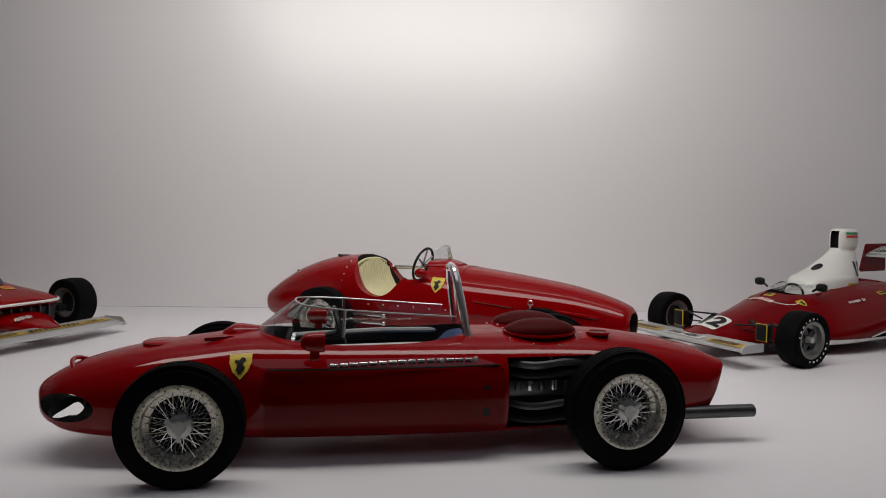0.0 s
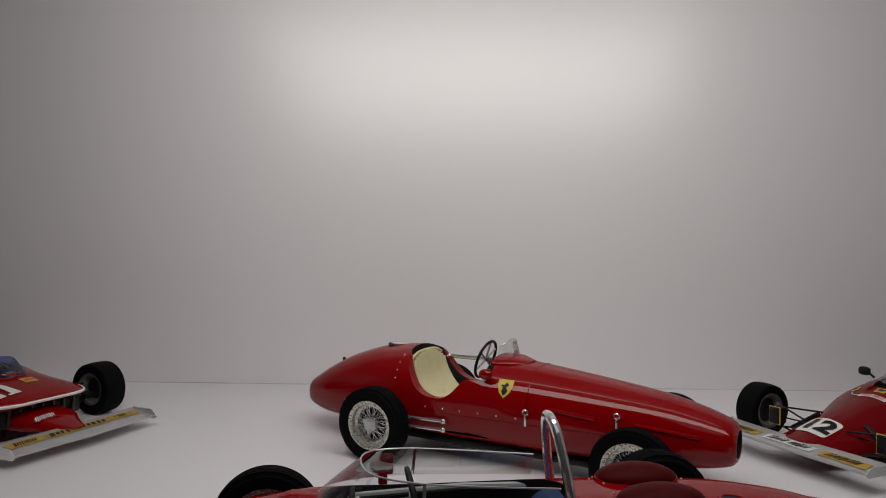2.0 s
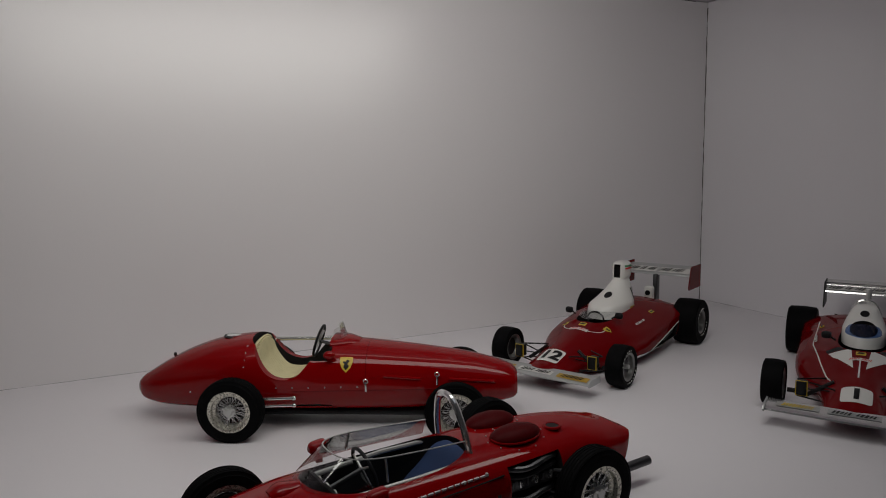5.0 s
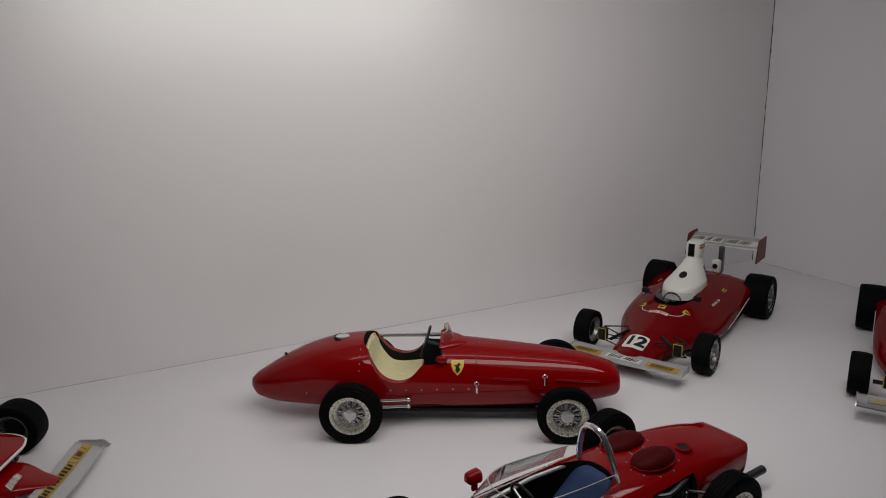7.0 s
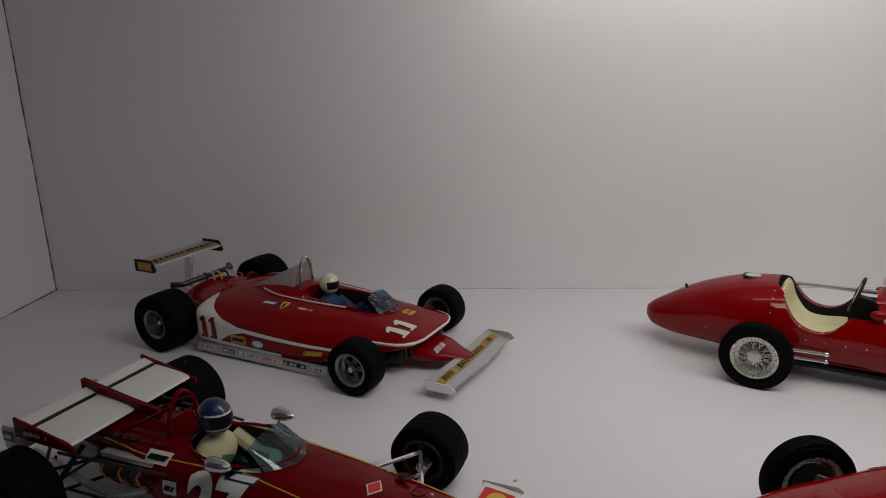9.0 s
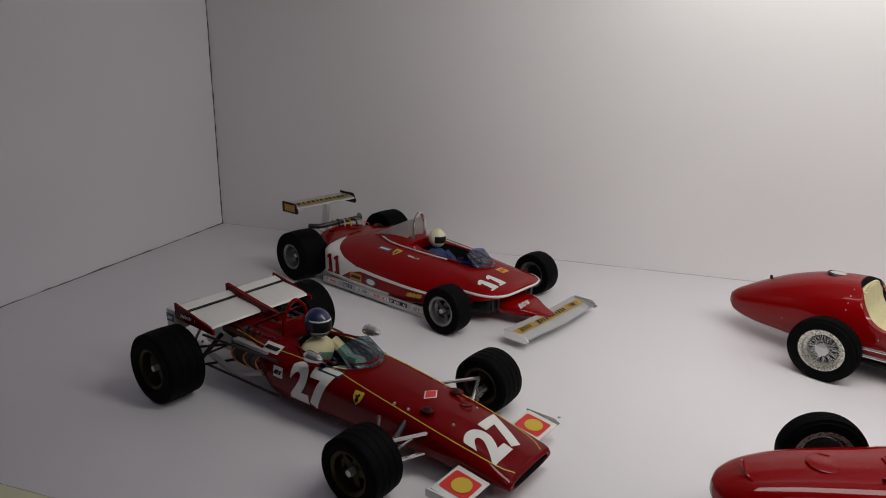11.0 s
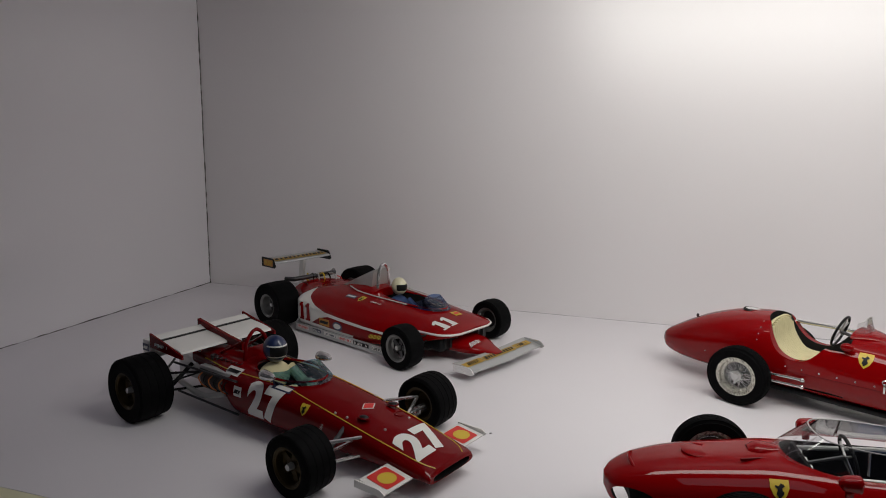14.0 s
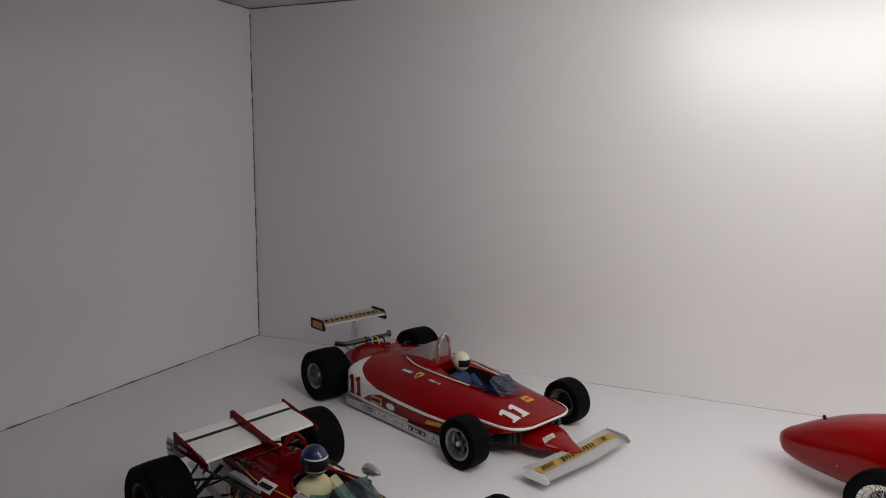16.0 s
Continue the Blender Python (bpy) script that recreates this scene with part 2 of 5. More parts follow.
def part(name, bm, mats, parent=None, label="", sharp=35, m=None):
    """Links a bmesh as one mesh object under a thing or a part, brought to model size."""
    if m is not None:
        bmesh.ops.transform(bm, matrix=m, verts=bm.verts[:])
    bmesh.ops.scale(bm, vec=(S, S, S), verts=bm.verts[:])
    bm.normal_update()
    for f in bm.faces:
        f.smooth = True
    lim = radians(sharp)
    for e in bm.edges:
        e.smooth = len(e.link_faces) == 2 and e.calc_face_angle(0) < lim
    me = bpy.data.meshes.new(name)
    bm.to_mesh(me)
    bm.free()
    for k in mats if isinstance(mats, (list, tuple)) else [mats]:
        me.materials.append(k)
    ob = new(name, me)
    ob.parent = parent
    if label:
        ob["label"] = label
    return ob


def thing(name, label, category, x, y, turn, group="", size=1.0, tall=1.0):
    """An Empty at the base of a model, at its place on the shelf (full-size metres in the clip's plan)."""
    ob = new(name)
    ob.empty_display_size = 0.02
    ob.matrix_world = pose((x + 2.65) * S, y * S, 0, 0, 0, turn) @ Matrix.Diagonal((size, size, size * tall, 1))
    return tagged(ob, label, category, group)


def skin(ob):
    """A search tree of a part's surface in full-size metres."""
    from mathutils.bvhtree import BVHTree
    me = ob.data
    return BVHTree.FromPolygons([v.co / S for v in me.vertices], [p.vertices[:] for p in me.polygons])


def shape_mesh(outline):
    bm = bmesh.new()
    bm.faces.new([bm.verts.new((a, b, 0)) for a, b in outline])
    return bm


def digits(text, height, shear=0.0, bold=0.0):
    data = bpy.data.curves.new("t", "FONT")
    data.body, data.size, data.align_x, data.align_y = text, height * 1.42, "CENTER", "CENTER"
    data.offset, data.shear = bold, shear
    data.space_character = 1.05
    ob = new("t", data)
    bpy.context.view_layer.update()
    me = ob.evaluated_get(bpy.context.evaluated_depsgraph_get()).to_mesh()
    bm = bmesh.new()
    bm.from_mesh(me)
    bpy.data.objects.remove(ob)
    bpy.data.curves.remove(data)
    return bm


def ones(count, h):
    """Numerals 1 with a flag and a foot, side by side, about the middle."""
    bm = bmesh.new()
    for k in range(count):
        x = (k - (count - 1) / 2) * h * 0.56
        pts = [(-0.20, -0.5), (0.24, -0.5), (0.24, -0.39), (0.13, -0.39), (0.13, 0.5), (-0.02, 0.5), (-0.20, 0.36), (-0.20, 0.22), (-0.08, 0.25), (-0.08, -0.39), (-0.20, -0.39)]
        bm.faces.new([bm.verts.new((x + a * h, b * h, 0)) for a, b in pts])
    return bm


def decal(name, bm, mat, parent, tree, at, u, v, lift=0.006, fine=0.05, label="", reach=0.6):
    """A flat drawing laid on a body: drawn along u and v about the point at, pressed onto the surface from outside."""
    u, v, at = Vector(u).normalized(), Vector(v).normalized(), Vector(at)
    w = u.cross(v).normalized()
    v = w.cross(u)
    bmesh.ops.triangulate(bm, faces=bm.faces[:])
    for _ in range(6):
        long = [e for e in bm.edges if e.calc_length() > fine]
        if not long:
            break
        bmesh.ops.subdivide_edges(bm, edges=long, cuts=1)
        bmesh.ops.triangulate(bm, faces=bm.faces[:])
    for q in bm.verts:
        p = at + u * q.co.x + v * q.co.y
        hit, normal, _, _ = tree.ray_cast(p + w * reach, -w, reach * 2)
        q.co = (hit + w * lift) if hit is not None else p
    return part(name, bm, mat, parent, label)


def badge(parent, tree, at, u, v, size=0.16):
    """A yellow shield with a dark upright figure and a tricolour cap, as plain shapes."""
    s = size
    shield = [(-0.42 * s, 0.5 * s), (0.42 * s, 0.5 * s), (0.42 * s, 0.1 * s), (0.28 * s, -0.25 * s), (0, -0.55 * s), (-0.28 * s, -0.25 * s), (-0.42 * s, 0.1 * s)]
    decal("badge", shape_mesh(shield), YELLOW, parent, tree, at, u, v, 0.006, 0.04, "yellow shield badge with a black figure")
    mark = [(a * s * 0.82, b * s * 0.9) for a, b in ((-0.08, -0.40), (0.02, -0.40), (0.05, -0.14), (0.20, -0.20), (0.22, -0.10), (0.12, 0.0), (0.13, 0.12), (0.26, 0.20), (0.22, 0.30), (0.06, 0.36), (-0.06, 0.20), (-0.24, 0.24), (-0.26, 0.14), (-0.12, 0.06), (-0.10, -0.10), (-0.20, -0.24), (-0.12, -0.28))]
    decal("badge_figure", shape_mesh(mark), BLACK, parent, tree, at, u, v, 0.010, 0.04)


def sticker(parent, tree, at, u, v, w, h, ground, bars=(), lift=0.006, label=""):
    """A small sticker with its unreadable writing as bars: (from, to, half height, material) in shares of its width."""
    decal("sticker", shape_mesh([(-w / 2, -h / 2), (w / 2, -h / 2), (w / 2, h / 2), (-w / 2, h / 2)]), ground, parent, tree, at, u, v, lift, 0.06, label)
    for a, b, hh, mat in bars:
        decal("sticker_bar", shape_mesh([(a * w - 0.12 * h, -hh * h), (b * w - 0.12 * h, -hh * h), (b * w + 0.12 * h, hh * h), (a * w + 0.12 * h, hh * h)]), mat, parent, tree, at, u, v, lift + 0.005, 0.06)


# ---- the cabinet compartment (true metres) ----
def slab(name, lo, hi, mat, label, bevel=0.0):
    bm = boxed(*[(a + b) / 2 / S for a, b in zip(lo, hi)], *[(b - a) / S for a, b in zip(lo, hi)], bevel=bevel / S)
    return tagged(part(name, bm, mat, None), label, name.split("_")[0], "", "structure")


L, R, BACK, FRONT, TOP = -0.5194, 0.5205, 0.600, 0.2047, 0.3165
shelf = slab("floor", (L - 0.02, FRONT, -0.026), (R + 0.02, BACK + 0.02, 0.0), FLOOR, "white laminated shelf board that carries the models")


def front_edge():
    """Cream edging strip with a chipped front corner, the board front under it browned for its shade and a thin pale
    ledge.
    """
    rnd = random.Random(11)
    n, x0, x1 = 260, L - 0.02, R + 0.02
    bm, rows = bmesh.new(), []
    for k in range(n + 1):
        x = x0 + (x1 - x0) * k / n
        chip = rnd.uniform(0, 0.0004) + (rnd.uniform(0.0008, 0.0022) if rnd.random() < 0.04 else 0)
        line = ((0.2045, -0.0001), (0.1929, -0.0003), (0.1919 + chip * 0.3, -0.0006), (0.1915 + chip, -0.0012 - chip), (0.1917, -0.0035), (0.2045, -0.0035))
        rows.append([bm.verts.new((x / S, y / S, z / S)) for y, z in line])
    for a, b in zip(rows, rows[1:]):
        for k in range(6):
            bm.faces.new((a[k], a[(k + 1) % 6], b[(k + 1) % 6], b[k]))
    for row in (rows[0], rows[-1]):
        bm.faces.new(row)
    bmesh.ops.recalc_face_normals(bm, faces=bm.faces[:])
    tagged(part("trim_front_strip", bm, EDGE), "worn cream edging strip along the shelf front", "trim", "", "structure")
    slab("trim_front_face", (x0, 0.1919, -0.0204), (x1, 0.2045, -0.0036), BROWN, "front face under the cream edging, browned for its shade")
    slab("trim_front_ledge", (x0, 0.1899, -0.0246), (x1, 0.2045, -0.0206), EDGE, "thin pale ledge under the board front", 0.0006)


front_edge()
slab("wall_back", (L - 0.02, BACK, -0.001), (R + 0.02, BACK + 0.018, TOP), WALL, "plain white laminated back panel with a soft sheen")
slab("wall_left", (L - 0.018, FRONT, -0.001), (L, BACK - 0.0004, TOP), SIDE, "glossy white laminated side panel")
slab("wall_right", (R, FRONT, -0.001), (R + 0.018, BACK - 0.0004, TOP), SIDE, "glossy white laminated side panel")
slab("ceiling", (L - 0.02, FRONT, TOP + 0.0004), (R + 0.02, BACK + 0.02, TOP + 0.018), CEIL, "underside of the white top board, its shade put into the colour")
# dim room that closes the place
slab("wall_room_front", (-1.0, -1.25, -0.5), (1.0, -1.2, 1.7), ROOM, "dim painted room wall")
slab("wall_room_left", (-1.05, -1.25, -0.5), (-1.0, 0.75, 1.7), ROOM, "dim painted room wall")
slab("wall_room_right", (1.0, -1.25, -0.5), (1.05, 0.75, 1.7), ROOM, "dim painted room wall")
slab("wall_room_back", (-1.0, 0.70, -0.5), (1.0, 0.75, 1.7), ROOM, "dim painted room wall")
slab("floor_room", (-1.05, -1.25, -0.55), (1.05, 0.75, -0.5), ROOM, "dark room floor below the shelf")
slab("ceiling_room", (-1.05, -1.25, 1.7), (1.05, 0.75, 1.75), ROOM, "room ceiling")
# Near-black sheet put in for the unlit space under the shelf.
slab("wall_below", (L - 0.02, FRONT + 0.02, -0.35), (R + 0.02, FRONT + 0.03, -0.028), TUB, "near-black sheet standing for the shade below the shelf")


def seam(name, points, r, mat=SEAM):
    """An uneven dark joint line where two panels meet."""
    rnd = random.Random(len(points) + int(r * 1e6))
    pts = []
    for a, b in zip(points, points[1:]):
        a, b = Vector(a), Vector(b)
        for k in range(60):
            pts.append((a.lerp(b, k / 60)) + Vector([rnd.uniform(-1, 1) * r * 0.35 for _ in range(3)]))
    bm = tube(bmesh.new(), [p / S for p in pts], r / S, 5, taper=[rnd.uniform(0.35, 1.15) for _ in pts])
    tagged(part(name, bm, mat, None), "thin grey joint between two white panels", "joint", "", "structure")


seam("trim_corner_left", [(L, BACK, 0.0), (L, BACK, TOP)], 0.0009)
seam("trim_corner_right", [(R, BACK, 0.0), (R, BACK, TOP)], 0.0008)
seam("trim_floor_back", [(L, BACK, 0.0), (R, BACK, 0.0)], 0.00035, PALESEAM)
seam("trim_floor_left", [(L, BACK, 0.0), (L, FRONT, 0.0)], 0.0008)
seam("trim_floor_right", [(R, BACK, 0.0), (R, FRONT, 0.0)], 0.0003, PALESEAM)
seam("trim_top_back", [(L, BACK, TOP), (R, BACK, TOP)], 0.0006)
seam("trim_top_left", [(L, BACK, TOP), (L, FRONT, TOP)], 0.0006)
for z in (0.0375, 0.2265):
    bm = ball((R - 0.001) / S, (BACK - 0.001) / S, z / S, 0.014, 0.014, 0.018)
    tagged(part("panel_pin", bm, SEAM), "small dark pin in the panel joint", "pin")


# ---- wheels ----
def wheel(car, x, y, dia, width, rim, style, out):
    """A wheel at the hub (x, y): rim as the part, tyre, spokes and hub under it. out: +1 when its outer face looks to +y."""
    r, h, q = dia / 2, width / 2, rim / 2
    at = Matrix.Translation((x, y, r)) @ Matrix.Diagonal((1, out, 1, 1))

    def put(name, bm, mat, parent, label="", sharp=35):
        bmesh.ops.transform(bm, matrix=at, verts=bm.verts[:])
        bmesh.ops.recalc_face_normals(bm, faces=bm.faces[:])
        return part(name, bm, mat, parent, label, sharp)

    d = 0.012
    wire = style == "wire"
    rim_mat = {"wire": RIM, "gold": GOLD, "cast": DISH, "lettered": DISH}[style]
    prof = [(q + 0.012, h * 0.86), (q + 0.012, h * 0.94), (q - 0.004, h * 0.95), (q - 0.022, h * 0.86), (q - 0.030, h * 0.45), (q - 0.055, h * 0.30), (q - 0.055, -h * 0.3), (q - 0.02, -h * 0.86), (q + 0.012, -h * 0.94), (q + 0.012, -h * 0.86), (q - 0.006, -h * 0.6), (q - 0.006, h * 0.6)]
    w = put("wheel", lathe(prof, 44), rim_mat, car, {"wire": "silver wire-spoked wheel with black tyre", "gold": "bronze wheel with wide black slick tyre", "cast": "silver deep-dish wheel with wide black tyre", "lettered": "silver slotted wheel with white-lettered black tyre"}[style])
    shoulder = 0.80 if wire else 0.92
    side = [(q, h * 0.80), (q + 0.01, h * 0.97), (q + 0.35 * (r - q), h * 1.02), (q + 0.7 * (r - q), h * 0.99), (r - 0.030, h * (shoulder + 0.1)), (r - 0.008, h * shoulder)]
    tread = []
    ribs = 5 if wire else 4
    for k in range(ribs + 1):
        c = h * shoulder * (1 - 2 * k / ribs) * 0.96
        crown = r - 0.010 * (c / h) ** 2
        if wire or style == "gold":
            tread += [(crown, c + d * 0.5), (crown - 0.004, c + d * 0.3), (crown - 0.004, c - d * 0.3), (crown, c - d * 0.5)]
        else:
            tread += [(crown, c)]
    mirror = [(a, -b) for a, b in side[::-1]]
    put("tyre", lathe(side + tread + mirror + [(q - 0.004, -h * 0.5), (q - 0.004, h * 0.5)], 56), RUBBER, w, "matt black rubber tyre", 28)
    if wire:
        bm = bmesh.new()
        for k in range(72):
            a = 2 * math.pi * k / 72
            t = a + (0.42 if k % 2 else -0.42)
            lay = k % 3
            y0, y1 = (h * 0.62, h * 0.05) if lay == 0 else ((h * 0.25, h * 0.45) if lay == 1 else (-h * 0.1, h * 0.2))
            rr = q - 0.022
            tube(bm, [(0.055 * math.cos(t), y0, 0.055 * math.sin(t)), (rr * math.cos(a), y1, rr * math.sin(a))], 0.0024, 4)
        put("spokes", bm, CHROME, w, "crossed thin wire spokes")
        put("brake_drum", lathe([(0.0, -h * 0.9), (q * 0.72, -h * 0.9), (q * 0.72, -h * 0.3), (q * 0.6, -h * 0.2), (0.0, -h * 0.2)], 32), TUB, w, "dark drum behind the spokes")
        bm = lathe([(0.001, h * 0.95), (0.032, h * 0.95), (0.036, h * 0.8), (0.058, h * 0.7), (0.058, h * 0.1), (0.001, h * 0.1)], 20)
        for k in range(3):
            a = 0.5 + k * 2 * math.pi / 3
            box(bm, 0.05 * math.cos(a), h * 0.86, 0.05 * math.sin(a), 0.04, 0.014, 0.018, Matrix.Rotation(-a, 4, "Y"))
        put("hub_nut", bm, ALU, w, "three-eared knock-off hub nut")
        bm = bmesh.new()
        for k in range(20):
            a = 2 * math.pi * k / 20
            ball((q - 0.012) * math.cos(a), h * 0.90, (q - 0.012) * math.sin(a), 0.006, 0.005, 0.006, u=6, v=4, bm=bm)
        put("rim_rivets", bm, GUN, w)
    else:
        depth = h * (0.35 if style == "gold" else 0.15)
        put("wheel_disc", lathe([(0.001, depth - 0.03), (q - 0.05, depth - 0.06), (q - 0.05, depth - 0.03), (q * 0.55, depth + 0.01), (q * 0.3, depth + 0.03), (0.001, depth + 0.03)], 36), GOLD if style == "gold" else BLACK, w)
        bm = bmesh.new()
        for k in range(5):
            a = 2 * math.pi * k / 5
            box(bm, q * 0.5 * math.cos(a), depth + 0.015, q * 0.5 * math.sin(a), q * 0.62, 0.03, 0.055, Matrix.Rotation(-a, 4, "Y"))
        put("spokes", bm, GOLD if style == "gold" else GUN, w)
        put("hub_nut", lathe([(0.001, depth + 0.085), (0.028, depth + 0.085), (0.034, depth + 0.02), (0.001, depth + 0.02)], 6), ALU, w)
        if style == "lettered":
            bm = bmesh.new()
            for k in (0, 1, 2, 3, 4, 5, 6, 12, 13, 14, 15, 16, 17, 18):
                a = 2 * math.pi * k / 24 + 0.2
                box(bm, (q + 0.032) * math.cos(a), h * 1.012, (q + 0.032) * math.sin(a), 0.016, 0.005, 0.022 if k % 3 else 0.010, Matrix.Rotation(-a, 4, "Y"))
            put("sidewall_marking", bm, WHITE, w, "white writing round the sidewall")
    return w


def arms(car, x, side, hub_y, hub_z, body_y, spread=0.28, mat=None, r=0.013):
    """Two wishbones, a damper and a steering rod from the body to a wheel."""
    mat = mat or GUN
    bm = bmesh.new()
    for z, zb in ((hub_z + 0.08, hub_z + 0.06), (hub_z - 0.11, hub_z - 0.10)):
        for dx in (-spread, spread * 0.6):
            tube(bm, [(x, side * hub_y, z), (x + dx, side * body_y, zb)], r, 6)
    tube(bm, [(x + 0.08, side * hub_y, hub_z), (x + 0.10, side * body_y, hub_z + 0.02)], r * 0.8, 6)
    tube(bm, [(x, side * hub_y, hub_z - 0.06), (x, side * (hub_y + 0.10), hub_z - 0.06)], r * 3, 8)
    part("suspension_arm", bm, mat, car)
    bm = tubed([(x - 0.03, side * (hub_y * 0.85), hub_z - 0.1), (x - 0.03, side * (body_y + 0.02), hub_z + 0.09)], 0.022, 10)
    part("damper", bm, BLACK if mat is BLACK else GUN, car)


def doll(at, turn, shell, stripe, cloth, visor, label, size, head=1.0):
    """A small driver doll: helmet, visor and shoulders in one plain mesh, seated in its car."""
    x, y, z = at
    bm = ball(0, 0, 0.0, 0.145, 0.125, 0.15, 0, 36, 30)
    for f in bm.faces:
        c = f.calc_center_median()
        if c.x > 0.05 and -0.055 < c.z < 0.05:
            f.material_index = 2
        elif c.x > 0.0 and (0.05 <= c.z < 0.065 or -0.075 < c.z <= -0.055):
            f.material_index = 1
    bmesh.ops.scale(bm, vec=(head, head, head), verts=bm.verts[:])
    ball(-0.03, 0, -0.29, 0.12, 0.19, 0.15, 3, bm=bm)
    for s in (-1, 1):
        tube(bm, [(-0.02, s * 0.2, -0.24), (0.18, s * 0.22, -0.38), (0.42, s * 0.1, -0.30)], 0.055, 8, mat=3)
    ob = part("driver_doll", bm, [shell, stripe, visor, cloth])
    ob.matrix_world = pose((x + 2.65) * S, y * S, z * S * size, 0, 0, turn) @ Matrix.Scale(size, 4)
    tagged(ob, label, "driver doll")


def on_car(x, y, turn, lx, ly, size):
    a, lx, ly = radians(turn), lx * size, ly * size
    return x + lx * math.cos(a) - ly * math.sin(a), y + lx * math.sin(a) + ly * math.cos(a)


def screen(base, height, lean, mat, car, name="windscreen", label="", top=None, thick=0.008):
    """A wrapped windscreen: a line of (x, y, z) at its foot, raised by height and leaning back."""
    foot = curve(base, 8)
    n = len(foot)
    bm = bmesh.new()
    rows = []
    for j in range(5):
        t = j / 4
        row = []
        for i, p in enumerate(foot):
            k = math.sin(math.pi * i / (n - 1)) ** 0.5 if top is None else top(i / (n - 1))
            row.append(bm.verts.new((p.x - lean * t * math.sin(math.pi * i / (n - 1)) ** 2, p.y * (1 - 0.16 * t), p.z + height * k * (t - 0.10 * t * t))))
        rows.append(row)
    for a, b in zip(rows, rows[1:]):
        for i in range(n - 1):
            bm.faces.new((a[i], a[i + 1], b[i + 1], b[i]))
    edge = [v.co.copy() for v in rows[-1]]
    bmesh.ops.solidify(bm, geom=bm.faces[:], thickness=thick)
    bmesh.ops.recalc_face_normals(bm, faces=bm.faces[:])
    ob = part(name, bm, mat, car, label)
    ob.visible_shadow = False
    return ob, edge


def rivets(car, tree, pts, w, mat=None, r=0.007, name="rivet"):
    """Small round-headed fasteners pressed onto a body from the direction w."""
    w = Vector(w).normalized()
    for p in pts:
        hit, normal, _, _ = tree.ray_cast(Vector(p) + w * 0.5, -w, 1.2)
        if hit is not None:
            part(name, ball(*hit, r, r, r, u=8, v=5), mat or ALU, car)


